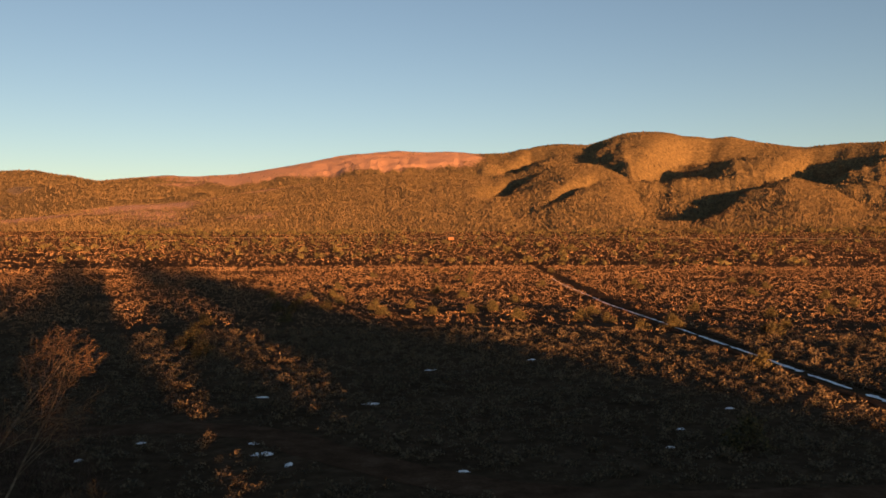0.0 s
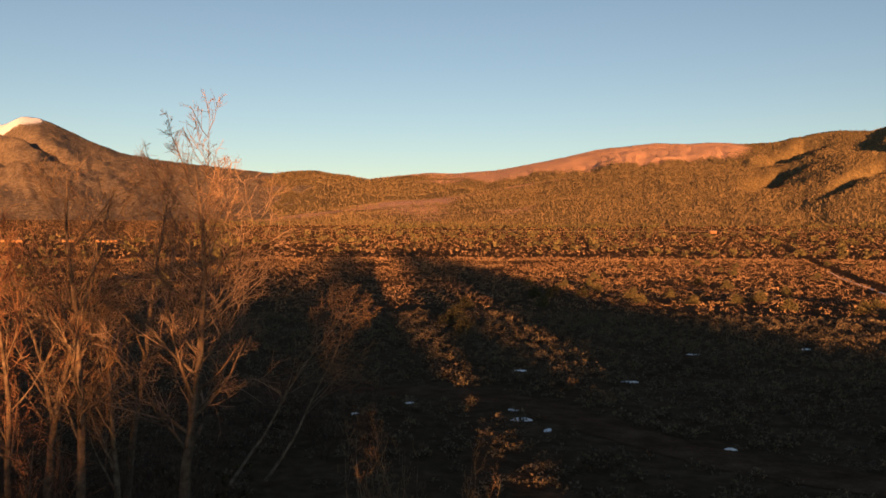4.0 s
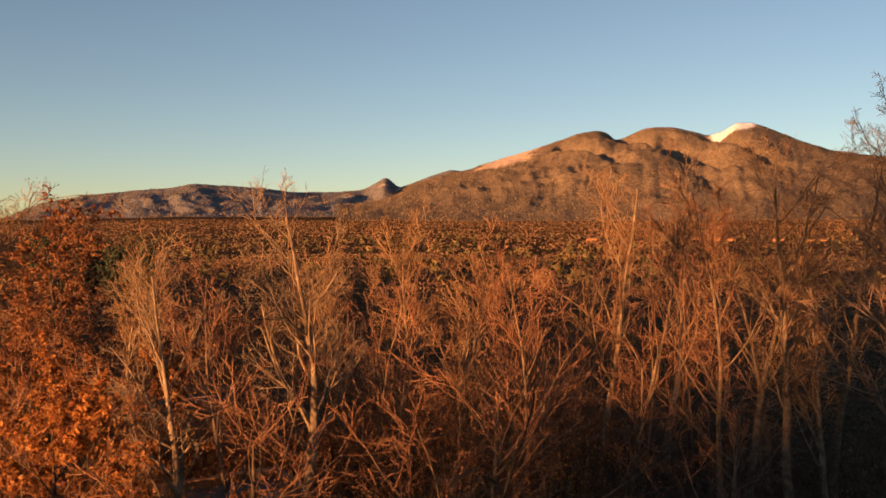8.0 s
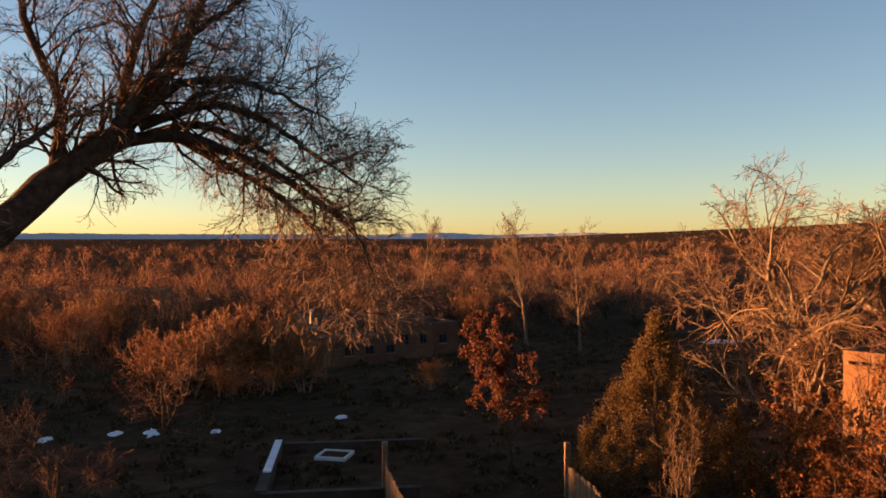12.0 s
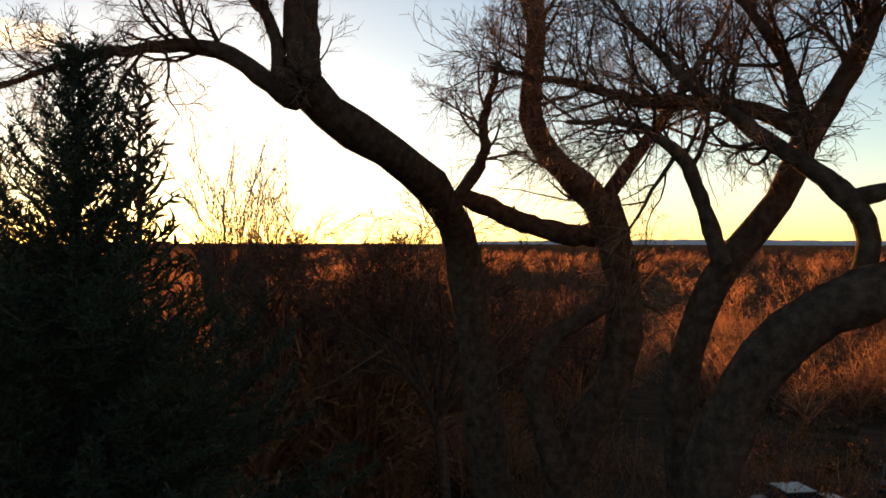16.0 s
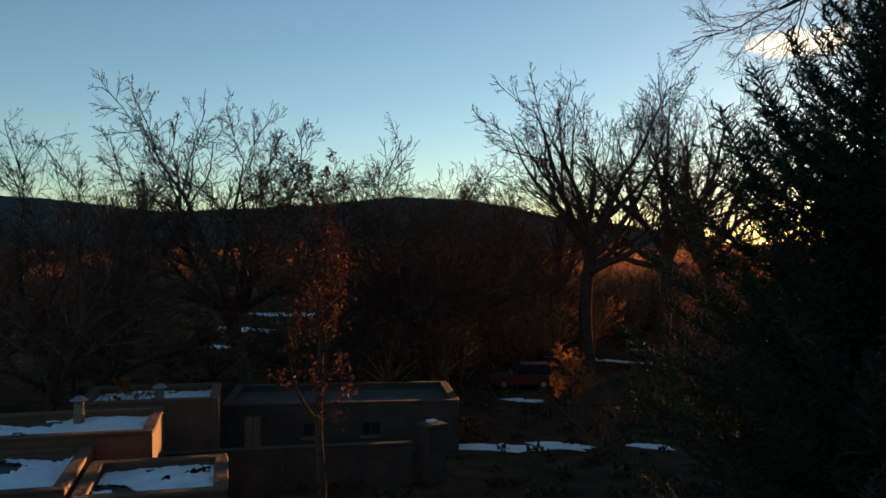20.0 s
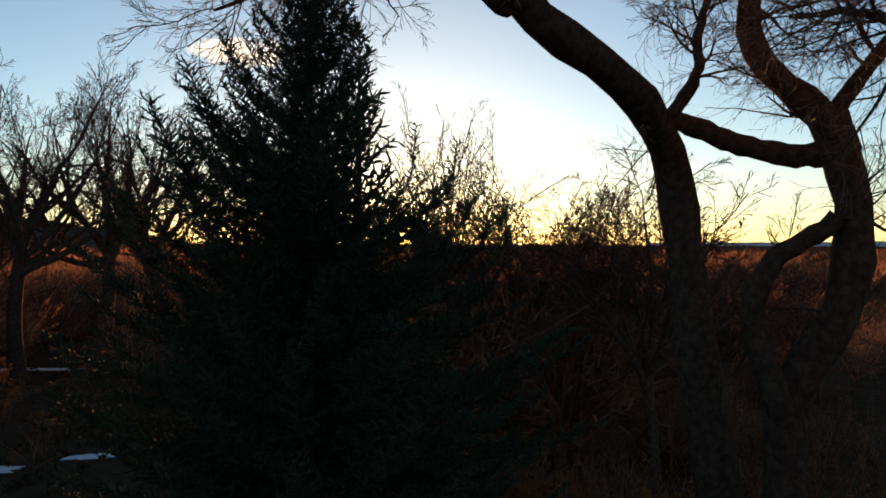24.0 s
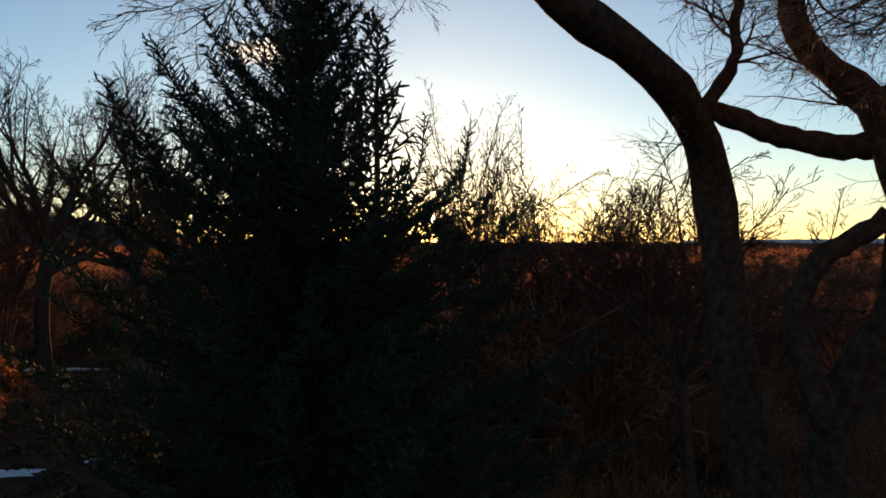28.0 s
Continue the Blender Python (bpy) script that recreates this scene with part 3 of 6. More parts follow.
def smooth_curve(points, n):
    """A smooth line through a few points, resampled to n."""
    p = np.array(points, float)
    t = np.concatenate([[0], np.cumsum(np.linalg.norm(np.diff(p, axis=0), axis=1))])
    s = np.linspace(0, t[-1], n)
    out = np.stack([np.interp(s, t, p[:, k]) for k in range(3)], -1)
    for _ in range(2):
        out[1:-1] = 0.25 * out[:-2] + 0.5 * out[1:-1] + 0.25 * out[2:]
    return out


def blades(g, at, size, flat=0.0, aspect=0.5):
    """Small single leaves: one four-cornered blade at each place, turned at random."""
    N = len(at)
    a, b = unit(g.normal(0, 1, (N, 3)) * np.array([1, 1, 1 - flat])), g.normal(0, 1, (N, 3))
    b = unit(b - a * (a * b).sum(1, keepdims=True))
    s = size * g.uniform(0.6, 1.3, (N, 1))
    V = np.stack([at - a * s * 0.5, at + b * s * aspect * 0.5, at + a * s * 0.5, at - b * s * aspect * 0.5], 1).reshape(-1, 3)
    return V, np.arange(N * 4).reshape(N, 4)


def bare_tree(name, label, place, seed, height=16.0, girth=0.35, fork=0.3, limbs=9, spread=38, up=0.10, twig=0.010, bark=None, twigs=None,
              density=1.0, lean=(0, 0), leaves=0, leaf_mat=None, leaf_size=0.12, group="", category="tree", droop=0.03, stems=1, limb_ratio=0.55):
    """A leafless broad-leaved tree: trunk, limbs, branches and fine twigs, with a few dry leaves if asked."""
    g = np.random.default_rng(seed)
    bark, twigs = bark or M_BARK_PALE, twigs or M_TWIG_PALE
    root = thing(name, place, label, category, group)
    P0s, R0s = [], []
    for k in range(stems):
        off = g.normal(0, 0.5, 3) * (stems > 1)
        off[2] = 0
        d = np.array([lean[0], lean[1], 1.0]) + (g.normal(0, 0.16, 3) * (stems > 1))
        hgt = height * (0.94 if stems == 1 else g.uniform(0.7, 0.95))
        P, Rd = grow(g, off[None], d[None], np.array([hgt]), np.array([girth * (1 if stems == 1 else g.uniform(0.6, 0.9))]), 14, 0.055, 0.05, 0.10)
        Rd[:, 0] *= 1.35
        P0s.append(P)
        R0s.append(Rd)
    P0, R0 = np.concatenate(P0s), np.concatenate(R0s)
    part_np("trunk", *tubes(P0, R0, 9), bark, root, smooth=True)
    a = shoots(g, P0, R0, limbs, fork, 0.95, spread, limb_ratio, shrink=0.55)
    P1, R1 = grow(g, *a, 9, 0.11, up)
    for k in range(len(P1)):
        part_np("limb", *tubes(P1[k:k + 1], R1[k:k + 1], 6), bark, root, smooth=True)
    b = shoots(g, P1, R1, max(3, int(6 * density)), 0.18, 1.0, 42, 0.48, shrink=0.6)
    P2, R2 = grow(g, *b, 7, 0.11, up * 0.8)
    c = shoots(g, P2, R2, max(3, int(6 * density)), 0.12, 1.0, 46, 0.5, shrink=0.6)
    P3, R3 = grow(g, *c, 5, 0.12, up * 0.6)
    R2, R3 = np.maximum(R2, twig * 1.1), np.maximum(R3, twig * 0.7)
    part_np("crown", *merged([tubes(P2, R2, 4), tubes(P3, R3, 3)]), twigs, root, smooth=True)
    d = shoots(g, P3, R3, max(3, int(4 * density)), 0.15, 1.0, 36, 0.7, shrink=0.7)
    P4, R4 = grow(g, *d, 3, 0.1, up * 0.5 - droop)
    R4 = np.maximum(R4, twig * 0.42)
    part_np("outer_crown", *ribbons(g, P4, R4 * 1.2), twigs, root)
    if leaves:
        pick = g.integers(0, len(P4), leaves)
        part_np("dry_foliage", *blades(g, P4[pick, g.integers(0, 3, leaves)] + g.normal(0, 0.05, (leaves, 3)), leaf_size), leaf_mat, root)
    return root


def forked_tree(name, label, place, seed, height, girth, fork=0.4, leaders=6, spread=48, up=0.10, twig=0.02, bark=None, twigs=None, density=1.0,
                group="old cottonwoods", crook=0.10, droop=0.0, lean=(0, 0), leaves=0, leaf_mat=None, leaf_size=0.14, limb_count=8, taper=0.07, branch=43):
    """A broad old tree: a short trunk that splits into a fan of thick limbs, each with branches, side branches and rising fine twigs."""
    g = np.random.default_rng(seed)
    bark, twigs = bark or M_BARK_DARK, twigs or M_TWIG_SHADE
    root = thing(name, place, label, "tree", group)
    P0, R0 = grow(g, np.zeros((1, 3)), np.array([[lean[0], lean[1], 1.0]]), np.array([height * fork]), np.array([girth]), 10, 0.04, 0.03, 0.78)
    R0[:, :2] *= (1.35, 1.12)
    a = g.uniform(0, 6.28) + np.arange(leaders) * 6.283 / leaders + g.normal(0, 0.25, leaders)
    tilt = np.radians(spread) * g.permutation(0.12 + 1.0 * np.sqrt((np.arange(leaders) + 0.5) / leaders))
    way = np.stack([np.cos(a) * np.sin(tilt), np.sin(a) * np.sin(tilt), np.cos(tilt)], -1)
    at = P0[0, -1] - np.stack([0 * a, 0 * a, g.uniform(0, 0.22, leaders) * height * fork], -1)
    long = height * (1 - fork) * g.uniform(0.78, 0.98, leaders)
    P1, R1 = grow(g, at, way, long, girth * g.uniform(0.42, 0.62, leaders), 13, crook, up * 0.4, taper)
    b = shoots(g, P1, R1, max(4, int(limb_count * density)), 0.2, 1.0, branch, 0.5, shrink=0.68)
    P2, R2 = grow(g, *b, 9, crook, up * 0.7)
    c = shoots(g, P2, R2, max(4, int(7 * density)), 0.12, 1.0, branch, 0.46, shrink=0.6)
    P3, R3 = grow(g, *c, 6, 0.10, up * 0.5 - droop)
    d = shoots(g, P3, R3, max(4, int(5 * density)), 0.12, 1.0, 38, 0.5, shrink=0.7)
    P4, R4 = grow(g, *d, 4, 0.09, up * 0.4 - droop)
    e = shoots(g, P4, R4, 3, 0.2, 1.0, 34, 0.55, shrink=0.8)
    P5, R5 = grow(g, *e, 3, 0.08, up * 0.4 - droop)
    fit = (height - P0[0, -1, 2]) / (max(P3[..., 2].max(), P5[..., 2].max()) - P0[0, -1, 2])
    P1, P2, P3, P4, P5 = (P0[0, -1] + (Q - P0[0, -1]) * fit for Q in (P1, P2, P3, P4, P5))
    part_np("trunk", *tubes(P0, R0, 10), bark, root, smooth=True)
    for k in range(leaders):
        part_np("limb", *tubes(P1[k:k + 1], R1[k:k + 1], 7), bark, root, smooth=True)
    R2, R3 = np.maximum(R2, twig * 1.0), np.maximum(R3, twig * 0.62)
    part_np("crown", *merged([tubes(P2, R2, 5), tubes(P3, R3, 3), ribbons(g, P4, np.maximum(R4, twig * 0.52)), ribbons(g, P5, np.maximum(R5, twig * 0.45))]), twigs, root)
    if leaves:
        pick = g.integers(0, len(P5), leaves)
        part_np("dry_foliage", *blades(g, P5[pick, g.integers(0, 3, leaves)] + g.normal(0, 0.05, (leaves, 3)), leaf_size), leaf_mat, root)
    return root


def limb_tree(name, label, base, limbs, seed, density=1.0, droop=0.05, group="old leaning trees", twig=0.011, reach=2.4, leaves=0):
    """An old crooked tree given by its main limbs: each a line of points with the radius at its foot and tip; the fine crown grows from them."""
    g = np.random.default_rng(seed)
    root = thing(name, base, label, "tree", group)
    o = np.array(base)
    twig2, pts3 = [], []
    for k, (points, r0, r1, bare) in enumerate(limbs):
        n = 22
        P = smooth_curve(points, n) - o
        P += g.normal(0, 0.03, P.shape) * np.linspace(0, 1, n)[:, None]
        Rd = np.linspace(r0, r1, n) * (1 + 0.07 * g.normal(0, 1, n))
        if k == 0:
            Rd[:3] *= (1.35, 1.15, 1.05)
        part_np("trunk" if k == 0 else "limb", *tubes(P[None], Rd[None], 12), M_BARK_DARK, root, smooth=True)
        length = np.linalg.norm(np.diff(P, axis=0), axis=1).sum()
        a = shoots(g, P[None], Rd[None], max(3, int(length * (1 - bare) * 3.0 * density)), bare, 1.0, 55, 0.0, shrink=0.42)
        a = (a[0], a[1], g.uniform(0.6, 1.3, len(a[0])) * reach, np.minimum(a[3], 0.06))
        P1, R1 = grow(g, *a, 10, 0.16, 0.05, 0.25)
        b = shoots(g, P1, R1, 7, 0.12, 1.0, 42, 0.62, shrink=0.62)
        P2, R2 = grow(g, *b, 7, 0.14, 0.02)
        c = shoots(g, P2, R2, 5, 0.15, 1.0, 40, 0.62, shrink=0.65)
        P3, R3 = grow(g, *c, 5, 0.14, -droop * 0.5)
        R1, R2, R3 = np.maximum(R1, twig * 1.1), np.maximum(R2, twig * 0.65), np.maximum(R3, twig * 0.45)
        twig2.append(tubes(P1, R1, 5))
        twig2.append(tubes(P2, R2, 4))
        d = shoots(g, P3, R3, 4, 0.2, 1.0, 36, 0.6, shrink=0.8)
        P4, R4 = grow(g, *d, 3, 0.12, -droop)
        pts3 += [tubes(P3, R3, 3), ribbons(g, P4, np.maximum(R4, twig * 0.36))]
    part_np("crown", *merged(twig2), M_BARK_DARK, root, smooth=True)
    part_np("outer_crown", *merged(pts3), M_TWIG_BROWN, root)
    return root


def spruce(name, label, place, seed, height, radius, group="spruces", lowest=0.05, finger=0.028, needle=0.05, per_metre=7.0, gap=0.12, ragged=0.25, bristle=34, reach_shoot=0.22, curve=1.2, thin_side=None, long_boughs=()):
    """A spruce: straight trunk, boughs that sweep up at their tips, each with a herringbone of shoots and smaller fingers clad in short needles."""
    g = np.random.default_rng(seed)
    root = thing(name, place, label, "tree", group)
    trunk = np.stack([np.zeros(16), np.zeros(16), np.linspace(0, height, 16)], -1)
    trunk[:, :2] += np.cumsum(g.normal(0, 0.02, (16, 2)), 0)
    part_np("trunk", *tubes(trunk[None], np.linspace(0.3, 0.015, 16)[None], 9), M_BARK_DARK, root, smooth=True)
    zs = np.linspace(lowest, 0.985, int(height * per_metre)) * height
    zs = zs + g.normal(0, 0.06, len(zs))
    turn = np.arange(len(zs)) * 2.39996 + g.normal(0, 0.35, len(zs))
    down = np.clip(1 - zs / height, 0, 1)
    reach = radius * down ** curve * (1 + ragged * g.normal(0, 0.8, len(zs))).clip(0.55, 1.6) + 0.42
    reach = np.minimum(reach, 4.3 * g.uniform(0.85, 1.1, len(zs)))
    if thin_side:
        angle, low, high, limit = thin_side
        off = np.abs((turn - angle + np.pi) % (2 * np.pi) - np.pi)
        reach = np.where((off < 1.0) & (zs > low) & (zs < high), np.minimum(reach, limit), reach)
    way = np.stack([np.cos(turn), np.sin(turn), 0.75 - 1.5 * np.minimum(down, 0.6)], -1)
    start = np.stack([0 * zs, 0 * zs, zs], -1)
    n = 14
    P, Rd = grow(g, start, way, reach, 0.010 + 0.03 * reach / radius, n, 0.05, 0.06, 0.3)
    for line in long_boughs:
        Q = smooth_curve(line, n) - np.array(place)
        P, Rd = np.concatenate([P, Q[None]]), np.concatenate([Rd, np.linspace(0.03, 0.01, n)[None]])
        reach = np.append(reach, np.linalg.norm(np.diff(Q, axis=0), axis=1).sum())
    part_np("bough_frame", *tubes(P, Rd, 4), M_BARK_DARK, root)

    def pairs(P, length, step, ratio, lo):
        """Side shoots in a row along each curve, longest near its foot."""
        count = np.maximum(2, (length * (1 - lo) / step).astype(int))
        own = np.repeat(np.arange(len(P)), count)
        order = np.arange(len(own)) - np.repeat(np.cumsum(count) - count, count)
        t = lo + (1 - lo) * (order + g.uniform(0.1, 0.9, len(own))) / count[own]
        x = np.clip(t, 0, 0.998) * (P.shape[1] - 1)
        i = x.astype(int)
        w = (x - i)[:, None]
        at = P[own, i] * (1 - w) + P[own, i + 1] * w
        T = unit(P[own, i + 1] - P[own, i])
        flat = unit(np.cross(T, np.array([0, 0, 1.0])) + 1e-6)
        lift = np.cross(flat, T)
        sgn = np.where(order % 2 == 0, 1.0, -1.0)[:, None]
        tilt = g.normal(0, 0.6, (len(own), 1))
        way = T * g.uniform(0.7, 1.1, (len(own), 1)) + flat * sgn * np.cos(tilt) + lift * (np.sin(tilt) + 0.25)
        L = length[own] * ratio * (1.1 - t) * g.uniform(0.6, 1.3, len(own)) + step * 1.2
        return at, way, L

    a, w1, L1 = pairs(P, reach, gap * 0.75, reach_shoot, 0.02)
    L1 = np.minimum(L1, 0.6 if gap < 0.08 else 1.1)
    P1, _ = grow(g, a, w1, L1, L1, 4, 0.04, 0.015)
    b, w2, L2 = pairs(P1, L1, gap * 1.15, 0.25, 0.08)
    P2, _ = grow(g, b, w2, L2, L2, 3, 0.03, 0.01)
    shoots_, needles_ = [], []
    for Q, L in ((P[:, n // 3:], reach * 0.6), (P1, L1), (P2, L2)):
        m = Q.shape[1]
        wide = finger * g.uniform(0.7, 1.15, (len(Q), 1)) * np.interp(np.arange(m), (0, m * 0.5, m - 1), (0.8, 1.0, 0.45))[None]
        shoots_.append(ribbons(g, Q, wide) if Q is P2 else tubes(Q, wide, 3))
        count = np.maximum(4, (L * bristle).astype(int))
        own = np.repeat(np.arange(len(Q)), count)
        x = g.uniform(0, m - 1.001, len(own))
        i = x.astype(int)
        w = (x - i)[:, None]
        at = Q[own, i] * (1 - w) + Q[own, i + 1] * w
        T = unit(Q[own, i + 1] - Q[own, i])
        side = unit(np.cross(T, g.normal(0, 1, T.shape)))
        d = unit(side + T * 0.8)
        wide = np.cross(d, T) * needle * 0.22
        tip = at + d * (finger + needle * g.uniform(0.3, 1.0, (len(own), 1)))
        needles_.append((np.stack([at - wide, at + wide, tip], 1).reshape(-1, 3), np.arange(len(at) * 3).reshape(-1, 3)))
    part_np("foliage", *merged(shoots_), M_NEEDLE, root)
    part_np("needle_cover", *merged(needles_), M_NEEDLE, root)
    return root


def clump_cone(name, label, place, seed, height, radius, count, mat, size=0.22, group="", squat=1.0, category="tree", tuft=0.0):
    """A dense evergreen shrub or small conifer: a short trunk and a crown of many leafy sprays with an uneven outline."""
    g = np.random.default_rng(seed)
    root = thing(name, place, label, category, group)
    stem = np.stack([np.zeros(6), np.zeros(6), np.linspace(0, height * 0.8, 6)], -1)
    part_np("trunk", *tubes(stem[None], np.linspace(0.05 * radius + 0.03, 0.02, 6)[None], 6), M_BARK_DARK, root)
    lumps = max(14, int(count / 90)) if not tuft else int(count / 210)
    z = g.uniform(0.03, 1, lumps) ** 1.25
    a = g.uniform(0, 2 * np.pi, lumps)
    rr = radius * np.clip(1 - z, 0.02, 1) ** squat * g.uniform(0.6, 1.05, lumps)
    centre = np.stack([np.cos(a) * rr, np.sin(a) * rr, z * height * 0.94], -1)
    own = g.integers(0, lumps, count)
    spread = (0.12 * radius + 0.05 + 0.10 * radius * (1 - z))[own, None] if not tuft else tuft * g.uniform(0.6, 1.3, lumps)[own, None]
    at = centre[own] + g.normal(0, 1, (count, 3)) * spread * np.array([1, 1, 1.5 if not tuft else 1.9])
    at[:, 2] = np.maximum(at[:, 2], 0.03)
    V, F = blades(g, at, size, aspect=0.55)
    part_np("crown", V, F, mat, root)
    return root

# ---- old crooked trees on the western side ----
limb_tree("leaning_tree", "old tree with a thick dark forked trunk and drooping twigs", (0.7, -22.1, 0.0), [
    ([(0.7, -22.1, 0.0), (1.2, -22.1, 4.4), (1.5, -22.0, 5.5), (1.9, -22.0, 8.3), (2.0, -22.0, 9.7), (2.2, -22.0, 10.6), (2.4, -22.0, 12.5), (2.6, -20.6, 13.3), (2.9, -19.4, 13.9), (3.3, -18.3, 14.2), (3.8, -17.5, 14.5), (4.2, -16.9, 14.8), (4.7, -16.4, 15.0), (5.1, -16.0, 15.2), (4.9, -15.8, 15.5)], 0.6, 0.38, 0.985),
    ([(5.1, -16.0, 15.2), (4.9, -15.8, 15.5), (4.9, -15.8, 16.1), (5.0, -15.8, 16.7), (4.7, -16.0, 19.0), (4.0, -16.3, 21.5)], 0.36, 0.1, 0.4),
    ([(5.1, -16.0, 15.2), (5.2, -15.3, 15.2), (5.6, -15.2, 15.6), (6.1, -15.0, 16.0), (7.0, -14.6, 16.0), (8.0, -14.2, 15.8), (9.0, -13.6, 15.3), (9.8, -13.1, 14.8)], 0.2, 0.03, 0.3),
    ([(5.1, -16.0, 15.2), (5.4, -15.6, 15.4), (5.3, -15.7, 16.1), (5.5, -15.6, 16.7), (6.3, -15.3, 17.9), (7.5, -14.8, 18.9)], 0.16, 0.04, 0.3),
    ([(2.6, -20.6, 13.3), (2.1, -20.6, 14.0), (1.7, -20.5, 14.7), (1.8, -20.5, 15.4), (1.4, -20.5, 16.8)], 0.2, 0.05, 0.35)], 5, 2.0, reach=1.5)
limb_tree("leaning_tree", "old tree with a twisted double stem and broken elbow", (-0.3, -21.0, 0.0), [
    ([(-0.3, -21.0, 0.0), (-0.2, -21.0, 4.9), (-0.1, -21.0, 7.2), (-1.4, -21.0, 8.9), (-1.7, -20.9, 10.6), (-1.4, -21.0, 12.6), (-1.1, -21.0, 13.5)], 0.52, 0.42, 0.97),
    ([(-1.4, -21.0, 12.6), (-1.1, -21.0, 13.5), (-0.3, -21.0, 14.1), (0.5, -21.1, 14.9), (0.8, -21.1, 15.6), (0.6, -21.1, 16.3), (0.5, -21.2, 18.3), (1.0, -21.4, 20.6), (0.6, -21.7, 23.1)], 0.4, 0.09, 0.35),
    ([(-0.1, -20.6, 6.8), (0.4, -20.6, 8.3), (0.6, -20.6, 9.3), (0.1, -20.6, 10.3), (-1.2, -20.5, 11.1)], 0.34, 0.2, 0.98),
    ([(-1.4, -21.0, 12.6), (-1.4, -21.5, 12.7), (-0.2, -21.6, 12.7), (1.1, -21.7, 13.1), (2.4, -21.6, 13.7)], 0.28, 0.24, 0.95),
    ([(-1.1, -21.0, 13.5), (-2.0, -21.2, 14.8), (-3.1, -21.4, 16.3), (-4.3, -21.8, 18.5)], 0.2, 0.04, 0.2)], 6, 1.4)
limb_tree("leaning_tree", "old tree with dark arching stems and a dense twiggy crown", (-2.6, -17.9, 0.0), [
    ([(-2.6, -17.9, 0.0), (-2.5, -17.9, 7.4), (-2.3, -18.0, 9.5), (-3.0, -17.8, 12.0), (-4.0, -17.6, 12.9), (-4.6, -17.4, 13.8), (-4.7, -17.4, 14.7)], 0.44, 0.28, 0.95),
    ([(-4.7, -17.4, 14.7), (-3.8, -17.6, 15.2), (-2.7, -17.9, 15.4), (-1.6, -18.1, 15.4), (-0.1, -18.2, 15.9), (1.5, -18.3, 16.2)], 0.2, 0.04, 0.2),
    ([(-4.7, -17.4, 14.5), (-5.3, -17.2, 15.6), (-5.7, -17.0, 16.4), (-5.8, -17.0, 17.4), (-5.3, -17.1, 19.8), (-5.6, -17.3, 22.3)], 0.24, 0.05, 0.15),
    ([(-3.0, -16.8, 12.1), (-2.5, -16.9, 13.7), (-2.3, -17.0, 14.2), (-1.4, -17.1, 14.9), (0.0, -17.2, 14.9)], 0.19, 0.05, 0.4),
    ([(-4.7, -17.4, 14.7), (-4.2, -17.2, 16.2), (-3.2, -17.0, 17.4), (-2.2, -16.8, 19.2)], 0.17, 0.04, 0.15)], 7, 1.9)
